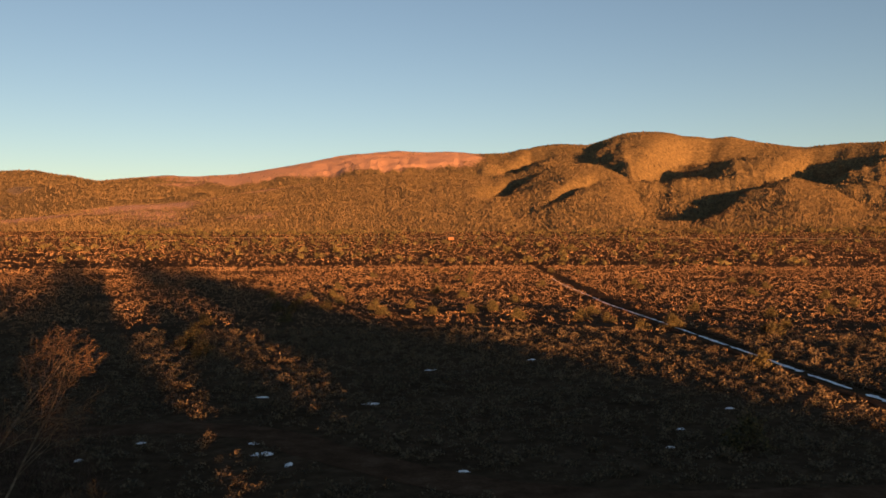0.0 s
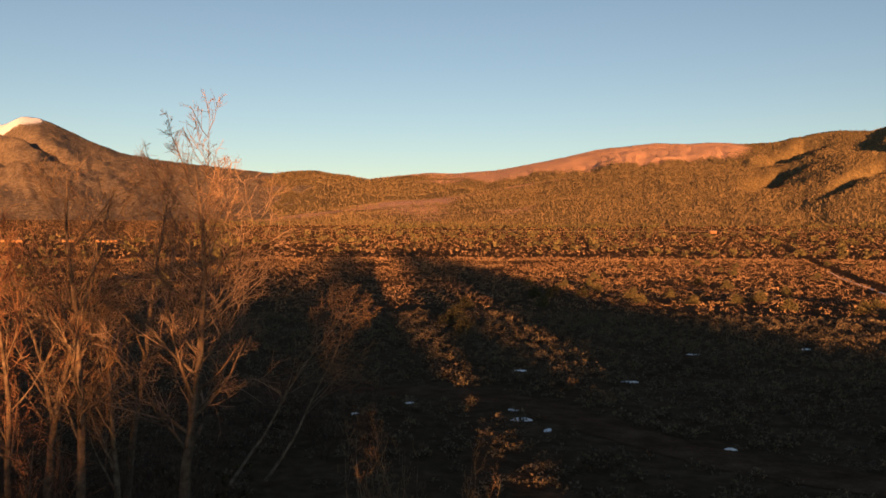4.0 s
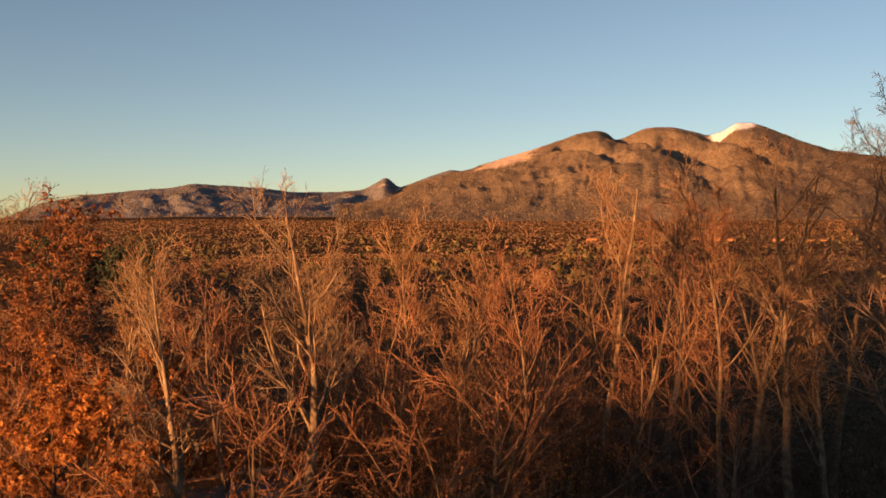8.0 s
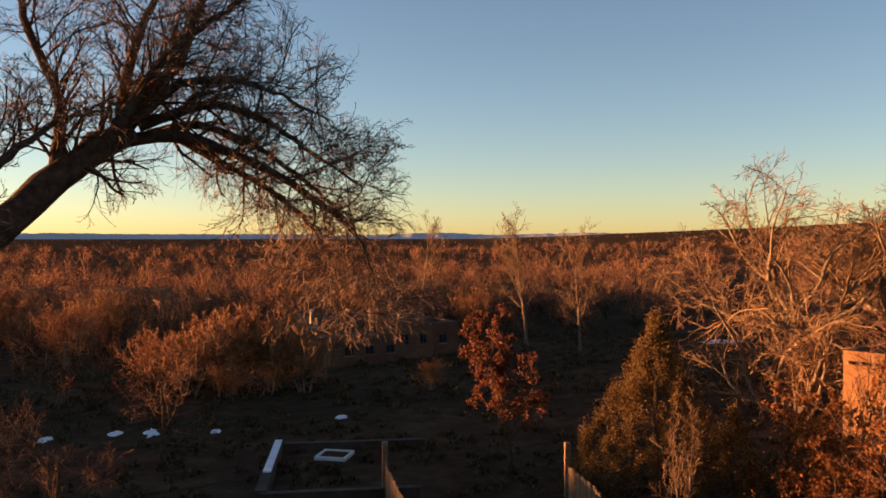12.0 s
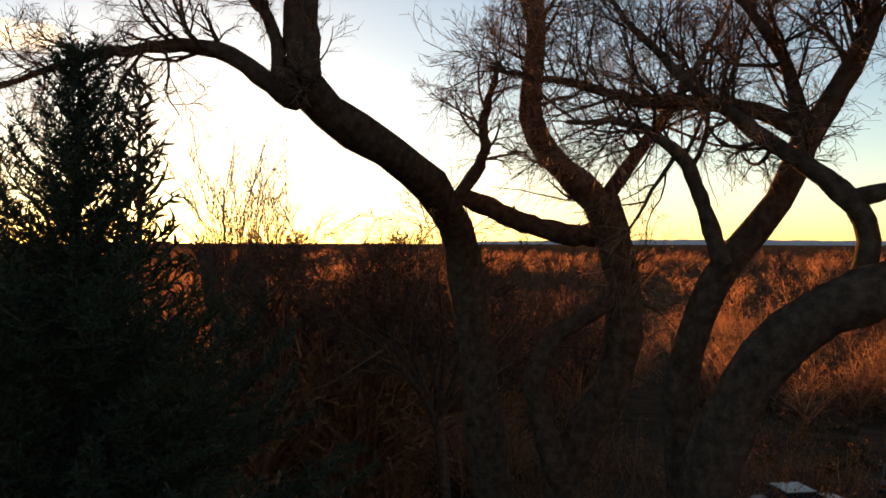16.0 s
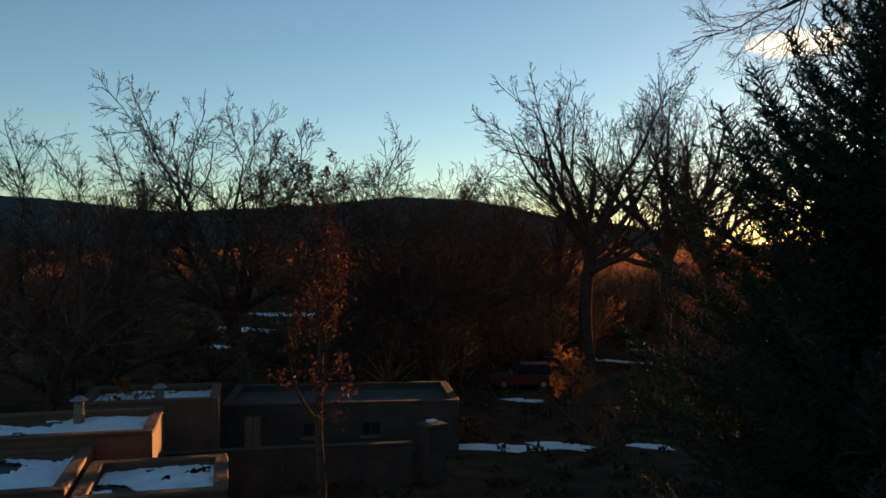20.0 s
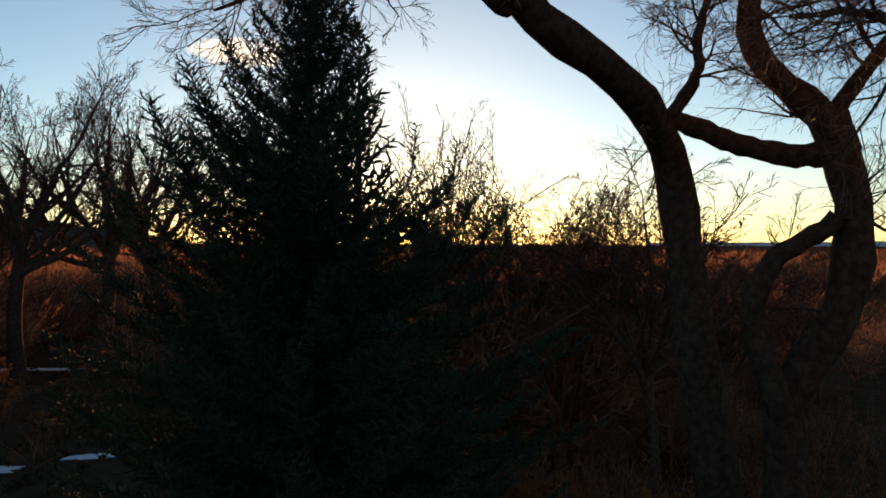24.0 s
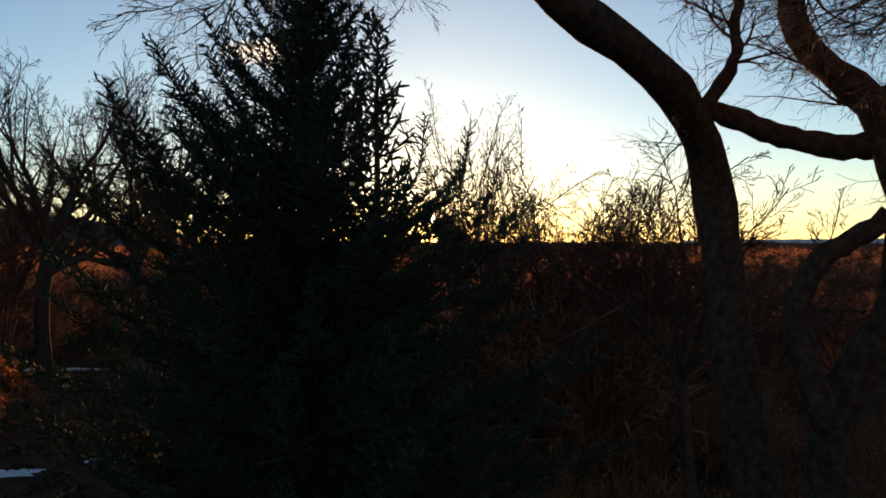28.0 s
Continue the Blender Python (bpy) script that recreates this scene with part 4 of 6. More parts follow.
limb_tree("leaning_tree", "old tree with one long bough leaning out over the yard", (-2.1, -16.1, 0.0), [
    ([(-2.1, -16.1, 0.0), (-2.4, -15.9, 8.0), (-3.3, -15.7, 10.4), (-4.0, -15.5, 11.2), (-5.0, -15.4, 11.6), (-6.2, -15.5, 12.2)], 0.6, 0.44, 0.95),
    ([(-5.0, -15.4, 11.6), (-6.2, -15.5, 12.2), (-7.4, -15.4, 12.9), (-8.6, -15.3, 13.7), (-9.5, -15.4, 14.5), (-10.8, -15.0, 15.5)], 0.44, 0.26, 0.75),
    ([(-10.9, -15.2, 15.3), (-11.6, -14.5, 15.5), (-12.5, -13.7, 15.1), (-13.3, -12.8, 14.5), (-13.9, -12.2, 13.9), (-14.3, -11.7, 13.3), (-14.4, -11.5, 12.6), (-14.5, -11.3, 11.9)], 0.15, 0.02, 0.1),
    ([(-11.1, -15.0, 15.6), (-12.2, -14.0, 16.2), (-13.0, -13.2, 15.8), (-13.8, -12.2, 14.9), (-14.3, -11.7, 14.4)], 0.12, 0.02, 0.1),
    ([(-10.7, -14.7, 15.6), (-11.4, -14.1, 16.5), (-12.3, -13.2, 16.6), (-13.0, -12.4, 16.1), (-13.4, -11.9, 15.8)], 0.12, 0.02, 0.1),
    ([(-10.3, -14.6, 15.5), (-10.9, -14.1, 16.8), (-11.5, -13.5, 17.6), (-12.0, -13.1, 18.0), (-12.4, -12.7, 18.6)], 0.13, 0.02, 0.1),
    ([(-11.9, -14.9, 15.5), (-12.7, -14.2, 14.9), (-13.4, -13.5, 14.4), (-13.9, -12.9, 13.7), (-14.2, -12.6, 13.0), (-14.2, -12.6, 12.0)], 0.1, 0.02, 0.15),
    ([(-10.8, -15.2, 15.5), (-10.9, -15.1, 16.7), (-11.2, -14.9, 17.8), (-11.6, -14.5, 19.0), (-12.0, -14.2, 20.3)], 0.13, 0.02, 0.1),
    ([(-11.5, -15.2, 15.5), (-12.2, -14.5, 15.8), (-13.1, -13.6, 15.3), (-14.0, -12.7, 14.4), (-14.4, -12.2, 13.8), (-14.6, -11.9, 13.1)], 0.1, 0.02, 0.1),
    ([(-10.7, -15.1, 15.4), (-11.2, -14.7, 16.3), (-11.7, -14.3, 17.1), (-11.9, -14.1, 18.1), (-12.4, -13.8, 19.8)], 0.18, 0.03, 0),
    ([(-9.5, -15.4, 14.5), (-9.8, -15.6, 16.0), (-9.1, -15.9, 17.6), (-9.2, -16.2, 19.5)], 0.14, 0.03, 0),
    ([(-5.1, -15.9, 11.5), (-5.4, -15.8, 12.8), (-5.0, -16.0, 13.4), (-4.5, -16.1, 13.8), (-3.2, -16.5, 14.8), (-2.3, -16.7, 15.6), (-1.6, -16.8, 16.3), (-0.9, -16.9, 17.2)], 0.24, 0.05, 0.35),
    ([(-5.0, -16.0, 13.3), (-6.2, -15.5, 13.6), (-7.2, -15.0, 14.2), (-7.7, -14.7, 14.4), (-8.9, -14.4, 15.5)], 0.17, 0.05, 0.25),
    ([(-6.2, -15.5, 13.6), (-6.8, -15.6, 14.8), (-6.9, -15.8, 16.3), (-7.6, -16.0, 18.2)], 0.13, 0.03, 0.1)], 9, 1.7, droop=0.05, reach=1.4)

spruce("spruce_tree", "broad dark blue-green spruce with upswept boughs", (7.1, -11.8, 0.0), 2, 15.4, 9.6, ragged=0.28, per_metre=25, gap=0.06, finger=0.012, needle=0.05, bristle=46, curve=1.22, thin_side=(radians(202), 10.2, 12.9, 1.3), reach_shoot=0.17, long_boughs=(
    [(6.9, -11.7, 10.6), (7.2, -10.9, 11.4), (7.2, -9.7, 11.9), (7.0, -8.8, 12.3), (6.8, -8.2, 12.7)],
    [(6.9, -11.7, 10.3), (7.1, -10.2, 10.9), (6.9, -8.6, 11.3), (6.7, -7.8, 11.6), (6.6, -7.3, 12.1)],
    [(6.8, -11.9, 10.7), (5.7, -12.2, 10.9), (5.0, -12.4, 11.3), (4.9, -12.4, 12.2)],
    [(6.8, -11.9, 9.6), (5.4, -12.0, 9.6), (4.4, -12.1, 10.0), (4.0, -12.1, 10.7)],
    [(6.9, -11.7, 12.1), (7.2, -11.1, 12.4), (7.3, -10.7, 12.8), (7.4, -10.3, 12.9)],
    [(6.9, -11.9, 10.9), (6.3, -12.6, 11.1), (5.95, -13.1, 11.6), (5.9, -13.2, 12.6)]))
spruce("spruce_tree", "second dark spruce with a narrow pointed top", (12.7, -25.2, 0.0), 4, 17.8, 4.9, ragged=0.12, needle=0.07, finger=0.05, per_metre=6, gap=0.24, bristle=20)

# ---- bare cottonwoods and poplars ----
B, D_ = M_BARK_PALE, M_BARK_DARK
for az, d, seed, h, r, limbs, spread, up, label in [
        (40.5, 41, 12, 19.5, 0.26, 16, 44, 0.07, "bare cottonwood with dark fine branches"),
        (43.2, 46, 13, 19.8, 0.24, 14, 42, 0.07, "bare cottonwood with slanting pale limbs"),
        (48.2, 54, 14, 19.0, 0.26, 14, 38, 0.09, "slim bare cottonwood with a white forked stem"),
        (52.4, 48, 15, 18.5, 0.24, 14, 40, 0.08, "slim bare cottonwood with a white stem"),
        (38.2, 50, 18, 20.5, 0.24, 14, 38, 0.08, "tall thin bare cottonwood behind the others"),
        (72.8, 35, 8, 16.6, 0.3, 20, 40, 0.1, "slender bare cottonwood with bright sunlit bark"),
        (79.8, 30, 17, 14.2, 0.22, 16, 44, 0.07, "bare tree with pale sunlit twigs")]:
    # Twig colour carries the light: pale bark for sunlit trees, dark for shaded.
    bare_tree("cottonwood", label, bearing(az, d), seed, h, r, 0.34, limbs, spread, up, bark=M_BARK_SHADE if seed in (12, 13, 18) else None, group="bare cottonwoods", limb_ratio=0.30, twigs=M_BARK_PALE if seed in (8, 17, 14) else M_BARK_SHADE if seed in (12, 18) else None)
bare_tree("cottonwood", "tall bare cottonwood with a pale trunk and upright limbs", bearing(34.9, 34), 3, 19.8, 0.30, 0.40, 30, 44, 0.09, bark=M_BARK_SHADE, twigs=M_TWIG_BROWN, group="bare cottonwoods", limb_ratio=0.25, density=1.1, twig=0.012)
slim = bare_tree("cottonwood", "slim pale bare cottonwood among the brush", bearing(44.8, 40), 19, 18.0, 0.17, 0.3, 14, 38, 0.08, bark=M_BARK_SHADE, twigs=M_TWIG_RED, group="bare cottonwoods", limb_ratio=0.32, density=0.9, twig=0.014)
for az, d, turn, z in ((50.6, 44, 70, -1.5), (54.6, 50, 150, -1), (46.6, 56, 220, 0), (41.8, 52, 300, 0.0), (57.5, 42, 20, -3), (63, 52, 110, -3.5), (67.5, 44, 190, -4), (76.5, 40, 260, -4), (97.2, 50, 130, -8), (90, 50, 200, -7)):
    copy_thing(slim, pose(*bearing(az, d, z), 0, 0, turn))
dark = bare_tree("cottonwood", "low spreading bare tree with dark crooked limbs", bearing(59.5, 19), 21, 11.5, 0.30, 0.25, 14, 52, 0.05, bark=D_, twigs=M_TWIG_RED, group="bare cottonwoods", limb_ratio=0.5)
copy_thing(dark, pose(*bearing(75.5, 21, -1.2), 0, 0, 140))
lean = bare_tree("poplar", "leaning bare poplar with several pale stems", bearing(31.0, 56), 22, 15.5, 0.13, 0.35, 12, 30, 0.0, stems=2, density=0.8, lean=(0.5, 0.25), group="young bare poplars", limb_ratio=0.4, twig=0.013)
sap = bare_tree("poplar", "clump of thin straight bare poplar stems", bearing(20.9, 34), 23, 11.0, 0.06, 0.35, 5, 16, 0.2, stems=3, group="young bare poplars", limb_ratio=0.28, density=0.5, twig=0.008)
for az, d, turn, z in ((19.2, 36, 60, -1.6), (18.0, 35, 200, -2.0), (22.6, 37, 300, -1.4), (66, 60, 30, 3), (56, 55, 70, 4)):
    copy_thing(sap, pose(*bearing(az, d, min(z, 0)), 0, 0, turn))
white_tree = bare_tree("cottonwood", "slim bare tree with pale wavy limbs", bearing(116, 104), 24, 14.5, 0.24, 0.3, 12, 38, 0.08, group="bare cottonwoods", limb_ratio=0.45, twig=0.02)
for az, d, turn, z in ((112.4, 100, 90, -2), (123.2, 128, 200, 0), (65, 62, 40, 0), (38.5, 48, 250, -2), (62, 48, 80, -3), (69, 50, 300, -2.5), (84, 52, 120, -2)):
    copy_thing(white_tree, pose(*bearing(az, d, z), 0, 0, turn))
thick = bare_tree("cottonwood", "slender grey-brown bare tree in the thicket", bearing(45, 33), 25, 9.5, 0.15, 0.25, 12, 48, 0.06, bark=M_BARK_SHADE, twigs=M_TWIG_RED, group="thicket trees", limb_ratio=0.45, density=0.85)
g = np.random.default_rng(77)
for k in range(20):
    az, d = g.uniform(50, 100), g.uniform(34, 62)
    if (84 < az and 44 < d) or (az > 96) or (az < 44 and d < 30):
        continue
    copy_thing(thick, pose(*bearing(az, d, g.uniform(-2.5, 0)), 0, 0, g.uniform(0, 360)))
old = forked_tree("cottonwood", "huge old cottonwood with crooked pale boughs and hanging twigs", bearing(98.6, 80), 26, 20.5, 0.55, 0.26, 9, 52, 0.05, 0.034, M_BARK_PALE, M_TWIG_PALE, density=1.1, crook=0.2, droop=0.10, taper=0.16)
copy_thing(old, pose(*bearing(93.2, 84, -0.5), 0, 0, 100))
copy_thing(old, pose(*bearing(90.6, 88, -0.6), 0, 0, 220))
copy_thing(old, pose(*bearing(99.4, 68, -7.0), 0, 0, 300))
big = forked_tree("cottonwood", "wide old cottonwood with a fan of dark bare limbs", bearing(-133.8, 72), 27, 25.0, 0.6, 0.42, 12, 59, 0.06, 0.03, density=0.92, branch=42)
for az, d, turn, z in ((-138.6, 76, 140, 0), (-142.2, 82, 250, -0.5), (-131.0, 96, 60, -4.5), (-127.2, 84, 300, -7)):
    copy_thing(big, pose(*bearing(az, d, z), 0, 0, turn))
wide = forked_tree("cottonwood", "old cottonwood with long arching limbs and round twiggy tops", bearing(-111.6, 52), 45, 20.5, 0.5, 0.34, 11, 56, 0.06, 0.029, density=1.2, crook=0.13, lean=(0.09, 0.24))
copy_thing(wide, pose(*bearing(-121.0, 66, -2.5), 0, 0, 150))
mid = forked_tree("cottonwood", "dense bare tree with many rising dark limbs", bearing(-99.0, 44), 28, 17.0, 0.28, 0.22, 8, 52, 0.05, 0.022, group="dark bare trees", density=1.15)
for az, d, turn, z in ((-102.6, 56, 120, -1.5), (-118, 60, 220, 0), (-121.8, 60, 330, -1.5), (-127, 76, 10, -1), (-95, 60, 10, -2), (-122.2, 74, 75, -1), (-126, 96, 215, -2), (-144.6, 70, 130, -1), (-115.2, 82, 335, -3.5), (-130.2, 100, 55, -4)):
    copy_thing(mid, pose(*bearing(az, d, z), 0, 0, turn))
far_thin = forked_tree("poplar", "clump of thin bare stems rising before the bright sky", bearing(-160.2, 58), 29, 21.5, 0.24, 0.16, 9, 11, 0.03, 0.026, group="thin bare trees", density=0.7, crook=0.035, branch=24)
copy_thing(far_thin, pose(*bearing(-161.9, 61, -1.5), 0, 0, 80))
airy = forked_tree("cottonwood", "airy young bare tree with wide fine branches", bearing(-174.4, 36), 46, 15.2, 0.28, 0.36, 8, 46, 0.05, 0.024, group="thin bare trees", density=1.15, lean=(0.06, 0), crook=0.08, leaves=260, leaf_mat=M_LEAF_RUSSET, leaf_size=0.09)
for az, d, turn, z in ((-165.1, 42, 30, 0.0), (-167.7, 44, 200, -0.9), (-170.2, 52, 300, -2.6), (-179.0, 60, 20, -4.0), (-183, 66, 100, -4.2), (-176.4, 52, 250, -3.4)):
    copy_thing(airy, pose(*bearing(az, d, z), 0, 0, turn))
orchard = bare_tree("orchard_tree", "low crooked bare fruit tree in the shade", bearing(146.5, 37), 30, 5.2, 0.24, 0.25, 9, 62, 0.03, bark=D_, twigs=M_TWIG_RED, group="fruit trees", limb_ratio=0.75)
copy_thing(orchard, pose(*bearing(150.5, 36), 0, 0, 200))
copy_thing(orchard, pose(*bearing(140, 52), 0, 0, 110))

shrub_tree = bare_tree("bare_shrub", "round twiggy shrub glowing in the low sun", bearing(135.6, 72), 37, 2.6, 0.06, 0.05, 9, 50, 0.08, stems=6, twigs=M_GOLDEN_TWIG, group="twiggy shrubs", limb_ratio=0.75, density=0.85, twig=0.014, category="shrub")
for az, d, turn, size in ((137.9, 74, 70, 2.1), (133.6, 75, 140, 2.3), (131.6, 73, 210, 1.9), (135.2, 78, 20, 2.5), (139.4, 77, 280, 1.8), (122.7, 74, 120, 0.9), (146, 96, 160, 2.2), (143, 104, 220, 2.4),
                          (127, 120, 10, 2.4), (120, 112, 130, 2.2), (149, 120, 40, 2.6), (132, 124, 200, 2.4), (157, 70, 300, 1.6)):
    copy_thing(shrub_tree, pose(*bearing(az, d), 0, 0, turn) @ Matrix.Scale(size, 4))

copy_thing(shrub_tree, pose(*bearing(152.9, 54), 0, 0, 100) @ Matrix.Diagonal((1.25, 1.25, 2.5, 1)))["label"] = "upright twiggy shrub glowing in the low sun"

# ---- trees that hold their dry leaves ----
oak = bare_tree("oak_tree", "oak covered in dry orange leaves", bearing(89, 27), 31, 9.0, 0.22, 0.2, 14, 48, 0.05, bark=D_, twigs=M_TWIG_RED, leaves=8000, leaf_mat=M_LEAF_OAK, leaf_size=0.19, group="leafy oaks", limb_ratio=0.5, density=0.8)
for az, d, turn, z in ((96.6, 44, 150, -4.2), (94.6, 41, 20, -3.6), (84.5, 34, 100, -1.0), (87.5, 40, 60, 0), (90.5, 46, 220, -1.0), (83, 44, 310, -0.5)):
    copy_thing(oak, pose(*bearing(az, d, z), 0, 0, turn))
for az, d, turn, size in ((-166.5, 24, 30, 0.42), (-171, 20, 110, 0.36), (-175.8, 22, 200, 0.42), (-178.6, 20, 290, 0.36), (-163.6, 27, 60, 0.45), (-133, 46, 240, 0.5), (-104, 42, 20, 0.45)):
    copy_thing(oak, pose(*bearing(az, d), 0, 0, turn) @ Matrix.Scale(size, 4))["label"] = "small oak bush with dry brown leaves in the shade"
bare_tree("oak_tree", "tall oak with dull russet leaves above the roofs", bearing(87, 56), 38, 15.0, 0.3, 0.25, 22, 42, 0.06, bark=D_, twigs=M_TWIG_RED, leaves=16000, leaf_mat=M_LEAF_RUSSET, leaf_size=0.2, group="leafy oaks", limb_ratio=0.42, density=0.9)
bare_tree("oak_tree", "slim tree with sparse brown leaves at its top", bearing(-115.8, 30), 32, 13.5, 0.2, 0.25, 14, 30, 0.12, bark=D_, twigs=M_TWIG_SHADE, leaves=3200, leaf_mat=M_LEAF_RED, leaf_size=0.15, group="leafy oaks", limb_ratio=0.36)
bare_tree("red_leaved_tree", "young tree with russet red leaves", bearing(117.2, 49), 33, 8.2, 0.14, 0.1, 20, 46, 0.1, bark=D_, twigs=M_TWIG_RED, leaves=13000, leaf_mat=M_LEAF_RED, leaf_size=0.17, limb_ratio=0.46, density=0.7)
clump_cone("juniper_tree", "dense conical juniper catching the low sun", bearing(107.6, 46), 34, 9.6, 5.2, 80000, M_JUNIPER, 0.11, tuft=0.15)
clump_cone("juniper_tree", "low dark juniper beside the taller one", bearing(102.8, 44), 35, 5.0, 2.6, 18000, M_JUNIPER, 0.11, tuft=0.15)
bare_tree("poplar", "thin bare sapling before the juniper", bearing(105.9, 38), 36, 6.5, 0.07, 0.15, 14, 18, 0.15, stems=2, twigs=M_TWIG_PALE, limb_ratio=0.35, density=0.7, group="young bare poplars")
conifer = spruce("spruce_tree", "dark conifer in a windbreak row", bearing(88.5, 210), 41, 15, 6.5, "conifer windbreak", needle=0.3, finger=0.16, per_metre=3.5, gap=0.6, bristle=4)
for k in range(11):
    copy_thing(conifer, pose(*bearing(88 - k * 0.62, 205 + 6 * (k % 3), -0.9 * (k % 4) - 0.5), 0, 0, 50 * k))
for k, (az, d, lean_x) in enumerate(((-160.2, 58, -0.2), (-161.4, 55, -0.35), (-162.7, 50, -0.5))):
    g = np.random.default_rng(90 + k)
    stump = thing("dead_trunk", bearing(az, d), "thick broken grey trunk without branches", "tree stump", "dead trunks")
    P, Rd = grow(g, np.zeros((1, 3)), np.array([[lean_x * 0.3, 0.1, 1.0]]), np.array([12.2 - 1.5 * k]), np.array([0.75]), 12, 0.05, 0.02, 0.8)
    V, F = tubes(P, Rd, 10)
    part_np("trunk", V, F, M_BARK_DARK, stump, smooth=True)
    part_np("broken_top", *tubes(P[:, -2:] + np.array([[0.1, 0.0, 0.35]]), Rd[:, -2:] * np.array([[0.8, 0.15]]), 7), M_BARK_DARK, stump)

# ---- roads, snow and yard ----


def ribbon(points, width, lift, n=60, wobble=0.15, seed=1):
    """A strip that follows a line over the ground."""
    g = np.random.default_rng(seed)
    P = smooth_curve([(x, y, 0) for x, y in points], n)
    T = unit(np.gradient(P, axis=0))
    S = np.stack([-T[:, 1], T[:, 0], 0 * T[:, 0]], -1)
    k = 5
    rows = []
    for j in range(k):
        u = (j / (k - 1) - 0.5) * width
        edge = g.normal(0, wobble, n) if j in (0, k - 1) else np.zeros(n)
        Q = P + S * (u + edge)[:, None]
        Q[:, 2] = ground_height(Q[:, 0], Q[:, 1]) + lift - (0.03 if j in (0, k - 1) else 0)
        rows.append(Q)
    V = np.stack(rows, 1).reshape(-1, 3)
    i, j = np.meshgrid(np.arange(n - 1), np.arange(k - 1), indexing="ij")
    F = np.stack([i * k + j, i * k + j + 1, (i + 1) * k + j + 1, (i + 1) * k + j], -1).reshape(-1, 4)
    return V, F


def snow_patch(x, y, w, l, turn, seed):
    """A thin melting patch with a ragged rim."""
    g = np.random.default_rng(seed)
    n = 22
    a = np.arange(n) * 2 * np.pi / n
    rim = 1 + 0.28 * g.normal(0, 1, n)
    c, s = math.cos(radians(turn)), math.sin(radians(turn))
    V = [(0, 0, 0.10)]
    for ring, z in ((0.6, 0.09), (1.0, -0.03)):
        for k in range(n):
            u, v = math.cos(a[k]) * rim[k] * ring * w / 2, math.sin(a[k]) * rim[k] * ring * l / 2
            V.append((u * c - v * s, u * s + v * c, z))
    bm = bmesh.new()
    vs = [bm.verts.new(v) for v in V]
    for k in range(n):
        q = (k + 1) % n
        bm.faces.new((vs[0], vs[1 + k], vs[1 + q]))
        bm.faces.new((vs[1 + k], vs[1 + n + k], vs[1 + n + q], vs[1 + q]))
    ob = part("snow_patch", bm, M_SNOW)
    ob.location = (x, y, float(ground_height(np.array([x * 1.0]), np.array([y * 1.0]))[0]) + 0.04)
    return tagged(ob, "small patch of old snow on the ground", "snow patch", "snow patches")


tagged(part_np("road", *ribbon([(-75, 55), (-52, 68), (-37, 80), (-26, 83), (-17, 80), (-9, 71), (2, 62), (14, 58.5), (32, 60), (60, 66)], 5.0, 0.07, seed=2), M_DIRT, smooth=True), "reddish dirt track through the sagebrush", "road", kind="structure")
tagged(part_np("road", *ribbon([(-640, 960), (-330, 1120), (0, 1130), (250, 1060), (420, 960), (560, 800)], 12, 0.5, 90, 1.5, seed=3), M_STRAW, smooth=True), "pale dirt road across the far field", "road", kind="structure")
tagged(part_np("driveway", *ribbon([(-62, -20), (-48, -30), (-36, -38), (-25, -43), (-8, -50), (10, -60)], 9, 0.06, seed=4), M_DIRT, smooth=True), "bare dirt driveway between the houses", "driveway", kind="structure")
tagged(part_np("driveway", *ribbon([(70, -22), (50, -34), (36, -40), (20, -52)], 7, 0.06, seed=5), M_DIRT, smooth=True), "dark dirt driveway with a parked car", "driveway", kind="structure")
DITCH = smooth_curve([(49, 84, 0), (48.5, 110, 0), (47.5, 150, 0), (47, 200, 0), (45, 260, 0), (43, 334, 0), (46, 480, 0)], 200)[:, :2]
g = np.random.default_rng(66)
k = 0
while k < 150:
    length, gap = int(g.integers(3, 9)), int(g.integers(1, 3))
    line = [tuple(p) for p in DITCH[k:k + length + 1:max(1, length // 3)]]
    if len(line) > 1:
        tagged(part_np("snow_strip", *ribbon(line, g.uniform(0.35, 0.75), 0.1, 16, 0.14, seed=600 + k), M_SNOW, smooth=True), "strip of old snow lying in the ditch", "snow", "ditch snow")
    k += length + gap
for side in (-1, 1):
    tagged(part_np("ditch_bank", *ribbon([(49 + 2.2 * side, 86), (48.5 + 2.2 * side, 110), (47 + 2.4 * side, 200), (43 + 2.6 * side, 334), (46 + 3 * side, 560)], 1.0, 0.22, 90, 0.3, seed=7 + side), M_DIRT, smooth=True), "low earth bank along the ditch", "bank", kind="structure")
